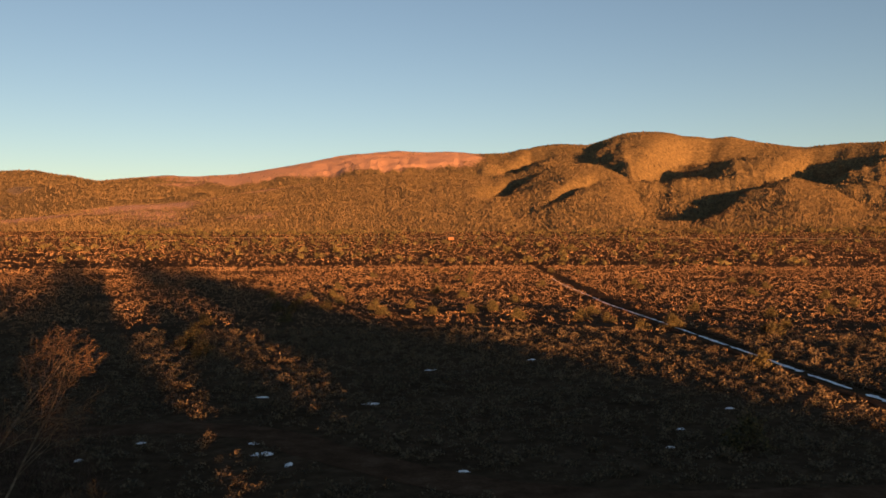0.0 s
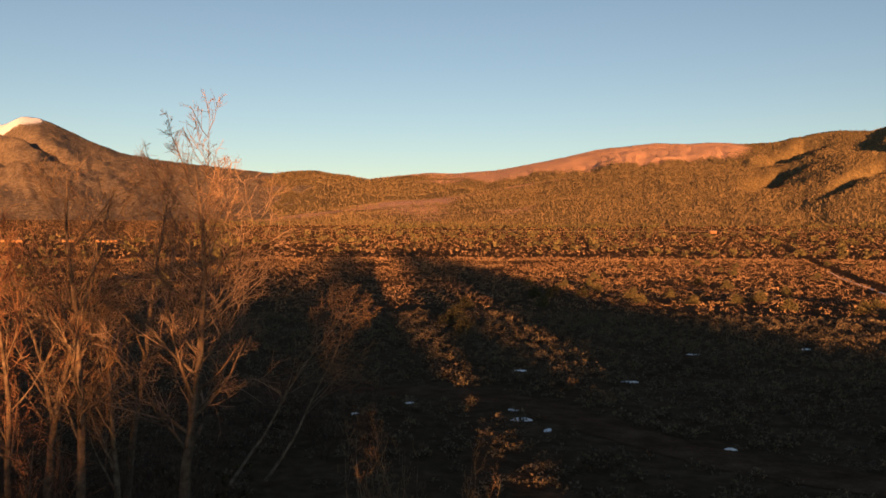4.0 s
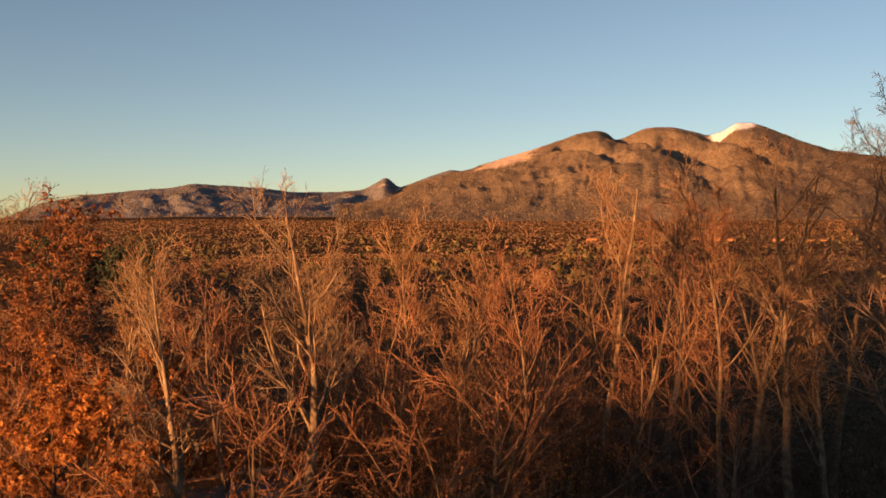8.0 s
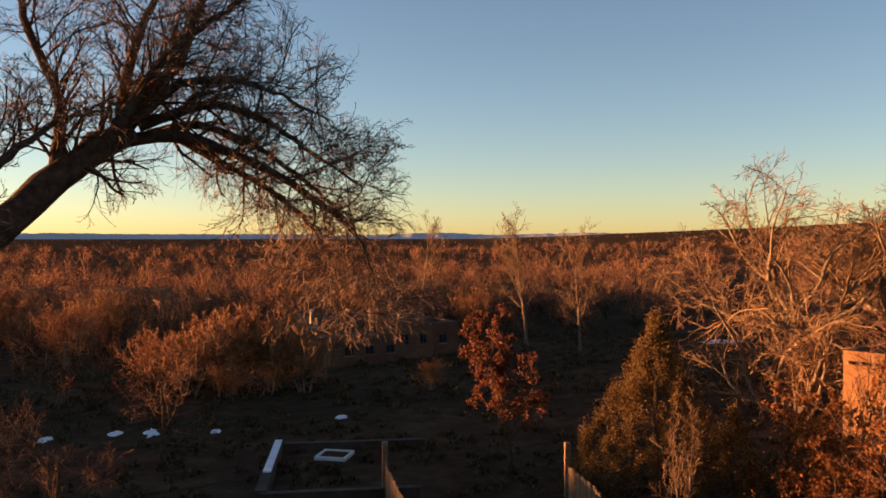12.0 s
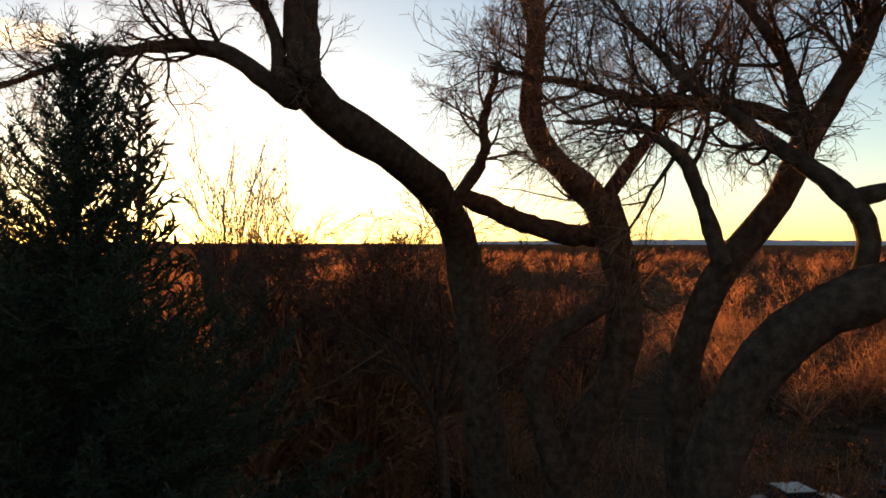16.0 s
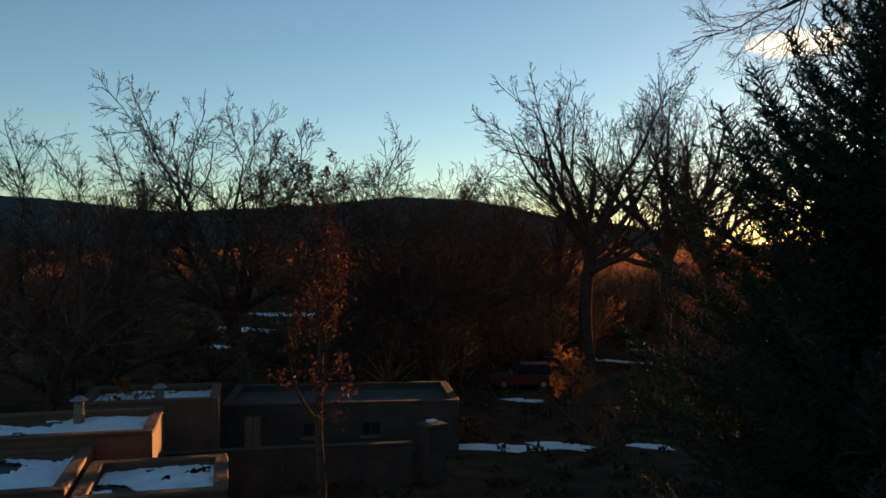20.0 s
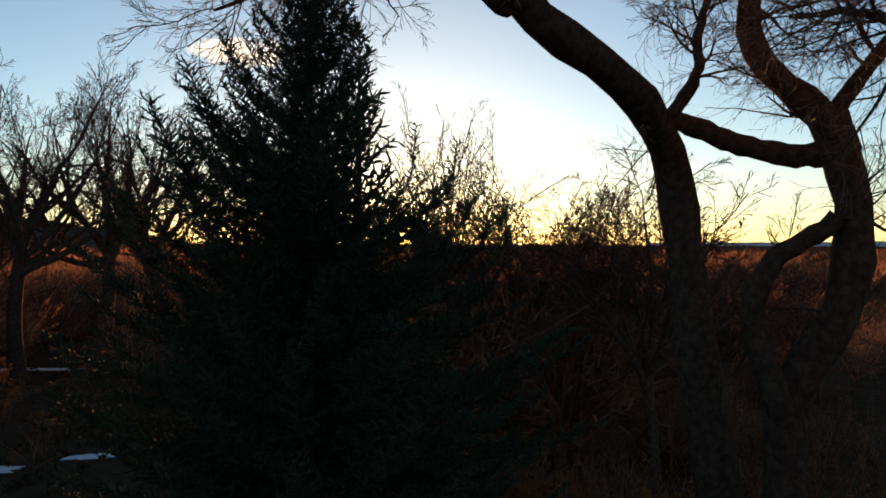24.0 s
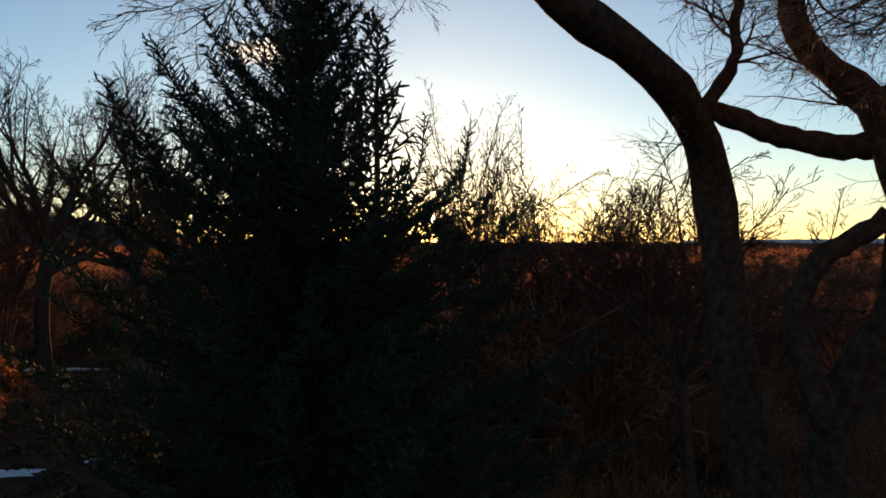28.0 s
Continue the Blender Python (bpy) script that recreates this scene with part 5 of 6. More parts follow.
for k, (x, y, w, l, turn) in enumerate([
        (-16.2, 72.4, 1.9, 1.4, 20), (-13.3, 68.8, 1.3, 0.5, 80), (-17.8, 76, 0.9, 0.5, 10), (0.9, 66.7, 0.8, 0.4, 0), (19.1, 74.6, 0.7, 0.4, 0), (-28, 76, 0.8, 0.5, 30), (-31, 70, 0.9, 0.4, 70),
        (-9, 95, 1.6, 0.8, 0), (-3, 120, 1.8, 0.8, 30), (12, 130, 2.0, 0.9, 60), (22, 82, 0.9, 0.4, 10), (30, 92, 0.9, 0.5, 0), (-22, 99, 1.2, 0.6, 0),
        (-33.1, -51.7, 1.5, 0.8, 40), (-36.6, -49.2, 1.6, 0.8, 20), (-38.2, -47.5, 2.4, 0.9, 45), (-40.7, -44.0, 1.4, 0.6, 30), (-48.7, -39.5, 1.2, 0.7, 0),
        (-109, -26.8, 3.2, 5.6, 70), (35.2, -26.8, 1.5, 5.4, -40), (33.8, -29.6, 1.1, 3.4, -50), (31.0, -33.4, 0.8, 2.4, -60), (57, -54, 1.0, 9.0, -65), (44.5, -36.2, 1.0, 2.8, -55),
        (16, -93, 3.5, 7.0, 80), (20.7, -75.8, 2.2, 1.4, 0), (30, -95, 2.0, 5.0, 70), (100, -38, 9, 5, 20), (118, -52, 12, 6, 40), (84, -29, 3.5, 2, 0), (-15, -30, 1.2, 0.8, 0)]):
    snow_patch(x, y, w, l, turn, 300 + k)

# ---- houses ----
M_FRAME = material("painted_window_frame", [(0.05, 0.045, 0.04), (0.08, 0.07, 0.06), (0.11, 0.1, 0.085)], 3, rough=0.6, bump=0.1)
M_ROOF = material("tar_roof", [(0.05, 0.045, 0.04), (0.09, 0.08, 0.07), (0.13, 0.11, 0.1)], 1.2, bump=0.3)
M_TIN = material("old_tin_roof", [(0.2, 0.2, 0.21), (0.3, 0.3, 0.31), (0.4, 0.4, 0.41)], 1.0, rough=0.4, metal=0.6, bump=0.1)
M_WHITE = material("white_paint", [(0.6, 0.59, 0.57), (0.72, 0.71, 0.69), (0.8, 0.79, 0.77)], 2, rough=0.5, bump=0.1)
M_BLUE = material("blue_tarp", [(0.02, 0.1, 0.3), (0.04, 0.17, 0.42), (0.07, 0.25, 0.5)], 2, rough=0.5, bump=0.3)
M_RUST = material("chimney_pipe", [(0.1, 0.07, 0.05), (0.2, 0.14, 0.1), (0.3, 0.22, 0.16)], 3, rough=0.6, metal=0.5)
M_GLASS = bpy.data.materials.new("window_glass")
M_GLASS.use_nodes = True
M_GLASS.node_tree.nodes["Principled BSDF"].inputs["Base Color"].default_value = (0.02, 0.025, 0.03, 1)
M_GLASS.node_tree.nodes["Principled BSDF"].inputs["Roughness"].default_value = 0.08


# Darkened plaster that puts shade into the long house and garden walls.
M_STUCCO_SHADE = material("shade_dark_stucco", [(0.045, 0.032, 0.024), (0.07, 0.05, 0.037), (0.1, 0.072, 0.053)], 0.8, bump=0.3)


def wall_with_holes(length, height, thick, holes):
    """An upright wall along x with thickness, rectangular holes cut through it."""
    bm = bmesh.new()
    xs = sorted({0.0, length, *[h[0] for h in holes], *[h[0] + h[2] for h in holes]})
    zs = sorted({0.0, height, *[h[1] for h in holes], *[h[1] + h[3] for h in holes]})
    solid = lambda x, z: not any(h[0] < x < h[0] + h[2] and h[1] < z < h[1] + h[3] for h in holes)
    grid = {}
    for i in range(len(xs) - 1):
        for j in range(len(zs) - 1):
            if solid((xs[i] + xs[i + 1]) / 2, (zs[j] + zs[j + 1]) / 2):
                grid[i, j] = 1
    vert = {}

    def v(i, j, y):
        if (i, j, y) not in vert:
            vert[i, j, y] = bm.verts.new((xs[i], y, zs[j]))
        return vert[i, j, y]
    for i, j in grid:
        bm.faces.new((v(i, j, 0), v(i + 1, j, 0), v(i + 1, j + 1, 0), v(i, j + 1, 0)))
        bm.faces.new((v(i, j, thick), v(i, j + 1, thick), v(i + 1, j + 1, thick), v(i + 1, j, thick)))
        for (di, dj), (a, b) in {(-1, 0): ((i, j), (i, j + 1)), (1, 0): ((i + 1, j + 1), (i + 1, j)), (0, -1): ((i + 1, j), (i, j)), (0, 1): ((i, j + 1), (i + 1, j + 1))}.items():
            if (i + di, j + dj) not in grid:
                bm.faces.new((v(*a, 0), v(*b, 0), v(*b, thick), v(*a, thick)))
    bmesh.ops.recalc_face_normals(bm, faces=bm.faces)
    return bm


def placed(ob, m):
    ob.matrix_basis = m
    return ob


def adobe_house(place, turn, blocks, label, group="adobe houses", snow=False, category="house", plaster=None):
    """Flat-roofed adobe blocks: (x, y, width, depth, height, windows in front, vigas, door). Each has four walls with a parapet, a sunken roof, windows and roof beams."""
    root = thing("adobe_house", place, label, category, group, turn)
    plaster = plaster or M_ADOBE
    g = np.random.default_rng(int(abs(place[0] * 10 + place[1])))
    for x, y, w, d, h, wins, vigas, door in blocks:
        t = 0.35
        for side in range(4):
            length = w if side % 2 == 0 else d - 2 * t
            holes = []
            n = wins if side == 0 else max(0, wins - 1)
            for k in range(n):
                if length > 1.6:
                    cx = length * (k + 0.5) / n
                    if door and side == 0 and k == 0:
                        holes.append((cx - 0.45, 0.0, 0.9, 2.05))
                    else:
                        holes.append((cx - 0.5, h * 0.36, 1.0, min(1.2, h * 0.3)))
            ang = (0, 90, 180, 270)[side]
            at = ((x, y), (x + w, y + t), (x + w, y + d), (x, y + d - t))[side]
            m = pose(at[0], at[1], 0, 0, 0, ang)
            bm = wall_with_holes(length, h, t, holes)
            wall = placed(part("wall", bm, plaster, root), m)
            cap = bmesh.new()
            box(cap, (-0.02, -0.05, h), (length + 0.02, t + 0.05, h + 0.14), 0.05)
            placed(part("parapet_cap", cap, plaster, root), m)
            for hx, hz, hw, hh in holes:
                fr = bmesh.new()
                for lo, hi in (((hx, 0.1, hz), (hx + 0.07, 0.2, hz + hh)), ((hx + hw - 0.07, 0.1, hz), (hx + hw, 0.2, hz + hh)), ((hx + 0.07, 0.1, hz), (hx + hw - 0.07, 0.2, hz + 0.07)),
                               ((hx + 0.07, 0.1, hz + hh - 0.07), (hx + hw - 0.07, 0.2, hz + hh)), ((hx + hw / 2 - 0.025, 0.11, hz + 0.07), (hx + hw / 2 + 0.025, 0.19, hz + hh - 0.07))):
                    box(fr, lo, hi)
                win = placed(part("door" if hz == 0 else "window", fr, M_FRAME, root), m)
                gl = bmesh.new()
                box(gl, (hx + 0.07, 0.14, hz + 0.07), (hx + hw - 0.07, 0.16, hz + hh - 0.07))
                part("pane", gl, M_WOOD if hz == 0 else M_GLASS, win)
                if hz:
                    sl = bmesh.new()
                    box(sl, (hx - 0.08, -0.07, hz - 0.08), (hx + hw + 0.08, 0.1, hz - 0.005))
                    part("sill", sl, M_WOOD, win)
            if vigas and side == 0:
                for k in range(vigas):
                    bm = bmesh.new()
                    bmesh.ops.create_cone(bm, cap_ends=True, segments=8, radius1=0.11, radius2=0.10, depth=0.7, matrix=Matrix.Translation((length * (k + 0.5) / vigas, -0.05, h - 0.55)) @ Matrix.Rotation(radians(90), 4, "X"))
                    placed(part("roof_beam", bm, M_WOOD, root), m)
        bm = bmesh.new()
        box(bm, (x + t, y + t, h - 0.45), (x + w - t, y + d - t, h - 0.25))
        part("roof", bm, M_ROOF, root)
        if snow:
            n = 26
            V, F = [], []
            for a in range(n + 1):
                for b in range(n + 1):
                    u, v = a / n, b / n
                    px, py = x + t + 0.05 + u * (w - 2 * t - 0.1), y + t + 0.05 + v * (d - 2 * t - 0.1)
                    V.append((px, py, h - 0.25 + 0.10 + 0.05 * math.sin(px * 1.3 + py) + 0.03 * g.normal()))
            for a in range(n):
                for b in range(n):
                    cx, cy = (a + 0.5) / n, (b + 0.5) / n
                    if fbm(np.array([cx * 3.1 + x]), np.array([cy * 3.1 + y]), 3, 5)[0] < 0.42:
                        q = a * (n + 1) + b
                        F.append((q, q + n + 1, q + n + 2, q + 1))
            part_np("roof_snow", np.array(V), np.array(F), M_SNOW, root, "melting snow on the flat roof", smooth=True)
    return root


def chimney(place, h, mat, label, group="roof chimneys"):
    root = thing("chimney", place, label, "chimney", group)
    bm = bmesh.new()
    bmesh.ops.create_cone(bm, cap_ends=True, segments=12, radius1=0.22, radius2=0.2, depth=h, matrix=Matrix.Translation((0, 0, h / 2)))
    part("flue", bm, mat, root)
    bm = bmesh.new()
    bmesh.ops.create_cone(bm, cap_ends=True, segments=12, radius1=0.34, radius2=0.12, depth=0.16, matrix=Matrix.Translation((0, 0, h + 0.14)))
    part("cap", bm, M_TIN, root)
    return root


adobe_house((-54.6, -6.6, 0), 76, [(0, 0, 4.4, 6, 6.5, 1, 6, False), (4.6, 2.2, 3.6, 5, 4.4, 1, 0, True), (8.2, 0.6, 3.4, 5, 5.0, 1, 0, False), (13.8, 0, 4.6, 5.5, 4.7, 1, 0, False), (11.6, 2, 2.2, 5, 3.6, 0, 0, False)], "two-storey tan adobe house in orange evening light")
adobe_house((-65.5, -55.9, 0), 152, [(0, 0, 9.5, 5.5, 3.0, 4, 0, True), (2.4, 5.7, 7, 6, 4.4, 2, 0, False), (9.7, 1.5, 4.6, 5, 4.3, 2, 5, False), (14.5, 3, 4, 5, 3.5, 1, 0, False)], "low brown adobe house in the shade", plaster=M_ADOBE_SHADE)
for x, y, z in ((-66.6, -56.8, 2.7), (-69.0, -59.5, 4.1), (-74.0, -55.6, 4.0), (-76.5, -52.8, 3.9)):
    chimney((x, y, z), 1.3, M_RUST, "short chimney pipe lit by the low sun")
adobe_house((-85, -139, 0), 121, [(0, 0, 24, 9, 4.0, 6, 0, True), (24.5, 2, 8, 8, 3.2, 2, 0, False)], "long flat-roofed house among bare trees")
adobe_house((-84.6, -101.7, 0), 150, [(0, 0, 8, 6, 3.6, 2, 0, False)], "small flat-roofed house among bare trees")
adobe_house((31.9, -8.2, 0), 249, [(-9.5, 0, 9.5, 4.6, 3.7, 2, 0, False)], "adobe house with snow on its flat roof", snow=True, plaster=M_ADOBE_SHADE)
adobe_house((36.4, -12.2, 0), 249, [(-6.0, 2.0, 6.0, 4.4, 3.45, 1, 0, False)], "adobe house with snow behind the parapet", snow=True, plaster=M_ADOBE_SHADE)
adobe_house((25.4, -8.6, 0), 250, [(-4.4, 0, 4.4, 4.4, 3.1, 1, 0, False), (-9.6, 0.4, 5.0, 5.6, 3.3, 1, 0, True)], "low adobe room with a snowy flat roof", snow=True, plaster=M_ADOBE_SHADE)
adobe_house((41.4, -14.2, 0), 242, [(0, 0, 11.8, 6, 2.5, 4, 0, True)], "long low brown house with dark openings", plaster=M_STUCCO_SHADE)
adobe_house((-35.8, 5.8, 0), 95, [(0, 0, 6, 5, 3.0, 1, 0, False)], "low shed with a dark flat roof")
adobe_house((-20.6, 36.2, 0), 180 + 42, [(0, 0, 3.6, 3.4, 3.0, 1, 0, False)], "small shed with snow on its flat roof", snow=True)
chimney((39.4, -10.6, 3.15), 0.9, M_RUST, "short roof pipe with a flat cap")
chimney((36.4, -6.6, 3.35), 1.0, M_RUST, "short roof pipe beside the snow")
for k, (az, d, w, h) in enumerate(((0.0, 1040, 7, 3.4), (39.2, 740, 16, 1.9), (41.4, 750, 9, 1.9), (44.8, 745, 22, 2.0), (46.4, 760, 8, 1.8), (36.6, 755, 13, 1.8), (53.0, 745, 9, 1.8))):
    root = thing("farm_building", bearing(az, d, float(ground_height(np.array([-math.sin(radians(az)) * d]), np.array([math.cos(radians(az)) * d]))[0])), "pale low farm building at the edge of the plain", "building", "far farm buildings", az)
    bm = wall_with_holes(w, h, 0.3, [(w * 0.2, 0.9, 1.2, 1.2), (w * 0.6, 0, 1.2, 2.1)])
    placed(part("wall", bm, M_ADOBE, root), pose(-w / 2, -3, 0))
    placed(part("wall", wall_with_holes(w, h, 0.3, []), M_ADOBE, root), pose(-w / 2, 2.7, 0))
    for x in (-w / 2, w / 2 - 0.3):
        placed(part("wall", wall_with_holes(5.4, h, 0.3, []), M_ADOBE, root), pose(x + 0.3, -2.7, 0, 0, 0, 90))
    bm = bmesh.new()
    vs = [bm.verts.new(p) for p in ((-w / 2 - 0.4, -3.5, h), (w / 2 + 0.4, -3.5, h), (w / 2 + 0.4, 0, h + 1.0), (-w / 2 - 0.4, 0, h + 1.0), (w / 2 + 0.4, 3.5, h), (-w / 2 - 0.4, 3.5, h))]
    bm.faces.new(vs[:4])
    bm.faces.new((vs[3], vs[2], vs[4], vs[5]))
    bm.faces.new((vs[0], vs[3], vs[5]))
    bm.faces.new((vs[1], vs[4], vs[2]))
    part("roof", bm, M_ROOF, root)


# ---- walls, fences and yard things ----


def garden_wall(points, height, thick, label, snow=False):
    for (x0, y0), (x1, y1) in zip(points, points[1:]):
        length, ang = math.hypot(x1 - x0, y1 - y0), math.degrees(math.atan2(y1 - y0, x1 - x0))
        root = thing("garden_wall", (x0, y0, 0), label, "wall", "garden walls", ang)
        bm = bmesh.new()
        box(bm, (0, -thick / 2, -0.1), (length, thick / 2, height), 0.06)
        part("wall_body", bm, M_STUCCO_SHADE, root)
        bm = bmesh.new()
        box(bm, (-0.03, -thick / 2 - 0.04, height), (length + 0.03, thick / 2 + 0.04, height + 0.1), 0.04)
        part("coping", bm, M_STUCCO_SHADE, root)
        if snow:
            bm = bmesh.new()
            box(bm, (0.3, -thick / 2 + 0.03, height + 0.1), (length * 0.7, thick / 2 - 0.03, height + 0.19), 0.04)
            part("snow_cap", bm, M_SNOW, root, "melting snow on top")


garden_wall([(36.6, -9.8), (34.7, -14.6), (32.4, -19.6)], 1.75, 0.4, "smooth tan garden wall before the house")
garden_wall([(-38.8, -36.5), (-30.4, -30.1)], 0.7, 0.5, "low adobe wall with snow lying along it", True)
garden_wall([(-30.4, -30.1), (-35.5, -24.0)], 0.6, 0.4, "low adobe wall at the edge of the yard")
garden_wall([(-38.8, -36.5), (-44.5, -29.5)], 0.5, 0.4, "low adobe kerb wall at the lawn's edge")
pillar = thing("gate_pillar", (32.0, -20.4, 0), "square adobe gate pillar with a flat cap", "pillar")
bm = bmesh.new()
box(bm, (-0.45, -0.45, 0), (0.45, 0.45, 2.5), 0.08)
part("shaft", bm, M_STUCCO_SHADE, pillar)
bm = bmesh.new()
box(bm, (-0.55, -0.55, 2.5), (0.55, 0.55, 2.66), 0.04)
part("cap", bm, M_STUCCO_SHADE, pillar)
bm = bmesh.new()
box(bm, (-0.2, -0.2, 2.66), (0.2, 0.2, 2.78), 0.03)
part("lamp_base", bm, M_WHITE, pillar)


def board_fence(x0, y0, x1, y1, top0, top1, label):
    length, ang = math.hypot(x1 - x0, y1 - y0), math.degrees(math.atan2(y1 - y0, x1 - x0))
    root = thing("board_fence", (x0, y0, 0), label, "fence", "board fences", ang)
    n = max(4, int(length / 0.2))
    bm = bmesh.new()
    box(bm, (-0.14, -0.14, 0), (0.14, 0.14, top0 + 1.1), 0.03)
    part("post", bm, M_WOOD, root)
    for z in (0.5, 1.2):
        bm = bmesh.new()
        box(bm, (0.14, 0.045, z), (length, 0.11, z + 0.1))
        part("rail", bm, M_WOOD, root)
    g = np.random.default_rng(int(abs(x0 * 7 + y0)))
    for k in range(n):
        bm = bmesh.new()
        box(bm, (0.16 + k * length / n, -0.02, 0.03), (0.16 + (k + 0.88) * length / n, 0.04, top0 + (top1 - top0) * k / n + g.normal(0, 0.06)), 0.01)
        part("board", bm, M_WOOD, root)


board_fence(-34.4, -25.4, -30.2, -21.4, 1.9, 1.8, "orange-lit wooden board fence with a tall post")
board_fence(-39.8, -17.8, -35.6, -14.4, 1.7, 1.8, "orange-lit wooden board fence by the juniper")
frame_bed = thing("cold_frame", (-39.6, -32.8, 0.06), "white square wooden garden frame on the ground", "garden frame", turn=20)
for k in range(4):
    bm = bmesh.new()
    box(bm, (-0.85, -0.95, 0), (0.95, -0.83, 0.22), 0.01)
    placed(part("side_board", bm, M_WHITE, frame_bed), pose(0, 0, 0, 0, 0, 90 * k))
bm = bmesh.new()
box(bm, (-0.83, -0.83, 0), (0.83, 0.83, 0.12))
part("soil_bed", bm, M_DIRT, frame_bed)
tarp = thing("tarp_heap", (-50.0, 2.3, 0), "blue tarp over a heap in the yard", "tarp")
g = np.random.default_rng(5)
bm = bmesh.new()
bmesh.ops.create_icosphere(bm, subdivisions=3, radius=0.95)
for v in bm.verts:
    v.co *= 1 + 0.25 * noise.noise(v.co * 2.2)
    v.co.z = max(v.co.z * 0.8 + 0.55, 0.02)
part("tarp_sheet", bm, M_BLUE, tarp)


def car(place, turn, paint, label, kind="suv", snowy=False):
    """A parked car: lofted body, glass, wheels with tyres and rims, lamps and bumpers."""
    root = thing("parked_car", place, label, "car", "parked cars", turn)
    L, W = (4.6, 1.85) if kind != "pickup" else (5.2, 1.9)
    roof = 1.72 if kind == "suv" else 1.5
    low = [(-L / 2, 0.45), (-L / 2 + 0.05, 0.95), (-L / 2 + 0.35, 1.0), (L / 2 - 1.35, 1.0), (L / 2 - 0.2, 0.86), (L / 2, 0.7), (L / 2, 0.4), (L / 2 - 0.3, 0.3), (-L / 2 + 0.3, 0.3)]

    def loft(profile, rings):
        bm = bmesh.new()
        cols = [[bm.verts.new((x * sx, y, z)) for x, z in profile] for y, sx in rings]
        n = len(profile)
        for a, b in zip(cols, cols[1:]):
            for i in range(n):
                bm.faces.new((a[i], a[(i + 1) % n], b[(i + 1) % n], b[i]))
        bm.faces.new(list(reversed(cols[0])))
        bm.faces.new(cols[-1])
        bmesh.ops.recalc_face_normals(bm, faces=bm.faces)
        bmesh.ops.bevel(bm, geom=[e for e in bm.edges if e.calc_face_angle(0) > 0.5], offset=0.05, segments=2, affect="EDGES")
        return bm
    part("body", loft(low, [(-W / 2, 0.97), (-W / 2 + 0.12, 1.0), (W / 2 - 0.12, 1.0), (W / 2, 0.97)]), paint, root)
    back = -L / 2 + 0.12 if kind == "suv" else (-L / 2 + 0.7 if kind == "car" else -0.7)
    cabin = [(back, 1.0), (back + 0.28, roof), (L / 2 - 2.25, roof), (L / 2 - 1.4, 1.0)]
    part("cabin_glass", loft([(x, z) for x, z in cabin], [(-W / 2 + 0.1, 1.0), (W / 2 - 0.1, 1.0)]), M_GLASS, root)
    bm = bmesh.new()
    box(bm, (back + 0.26, -W / 2 + 0.14, roof - 0.02), (L / 2 - 2.2, W / 2 - 0.14, roof + 0.05), 0.02)
    part("roof", bm, M_SNOW if snowy else paint, root)
    for x in (back + 0.14, (back + L / 2 - 1.9) / 2, L / 2 - 1.85):
        for y in (-W / 2 + 0.085, W / 2 - 0.125):
            bm = bmesh.new()
            box(bm, (x - 0.05, y, 0.98), (x + 0.05, y + 0.04, roof))
            part("door_pillar", bm, paint, root)
    for x in (-L / 2 + 0.85, L / 2 - 0.9):
        for y in (-W / 2 + 0.1, W / 2 - 0.1):
            bm = bmesh.new()
            bmesh.ops.create_cone(bm, cap_ends=True, segments=18, radius1=0.34, radius2=0.34, depth=0.24, matrix=Matrix.Translation((x, y, 0.34)) @ Matrix.Rotation(radians(90), 4, "X"))
            wheel = part("wheel", bm, M_TYRE, root, "black tyre")
            bm = bmesh.new()
            bmesh.ops.create_cone(bm, cap_ends=True, segments=14, radius1=0.2, radius2=0.2, depth=0.26, matrix=Matrix.Translation((x, y, 0.34)) @ Matrix.Rotation(radians(90), 4, "X"))
            part("rim", bm, M_TIN, wheel)
    for x, m, n in ((L / 2 - 0.02, M_LAMP, "headlight"), (-L / 2 - 0.01, M_TAIL, "tail_light")):
        for y in (-W / 2 + 0.18, W / 2 - 0.5):
            bm = bmesh.new()
            box(bm, (x - 0.05, y, 0.66), (x + 0.05, y + 0.32, 0.8), 0.02)
            part(n, bm, m, root)
    for x in (-L / 2, L / 2):
        bm = bmesh.new()
        box(bm, (x - 0.09, -W / 2 + 0.05, 0.36), (x + 0.09, W / 2 - 0.05, 0.54), 0.03)
        part("bumper", bm, M_TYRE, root)
    return root


M_TYRE = material("black_rubber", [(0.015, 0.015, 0.015), (0.025, 0.025, 0.025), (0.04, 0.04, 0.04)], 4, rough=0.8)
M_LAMP = material("clear_lamp_glass", [(0.1, 0.1, 0.1), (0.15, 0.15, 0.15), (0.2, 0.2, 0.2)], 3, rough=0.2)
M_TAIL = material("red_lamp_glass", [(0.2, 0.01, 0.01), (0.3, 0.02, 0.02), (0.35, 0.03, 0.02)], 3, rough=0.2)
M_SILVER = material("silver_paint", [(0.13, 0.13, 0.135), (0.17, 0.17, 0.175), (0.2, 0.2, 0.205)], 1, rough=0.45, metal=0.3, bump=0)
M_REDCAR = material("dark_red_paint", [(0.08, 0.008, 0.006), (0.1, 0.01, 0.008), (0.13, 0.014, 0.01)], 1, rough=0.3, bump=0, spec=0.5)
M_BLACK = material("black_paint", [(0.015, 0.015, 0.017), (0.02, 0.02, 0.022), (0.03, 0.03, 0.032)], 1, rough=0.3, bump=0, spec=0.5)
car((-18.6, -43.6, 0.07), -150, M_SILVER, "silver estate car parked on the dirt drive")
car((-11.6, -39.6, 0.07), -165, M_BLACK, "black car parked on the dirt drive", "car")
car((48.7, -39.4, 0.07), 57, M_REDCAR, "dark red car parked on the dirt drive", "suv")

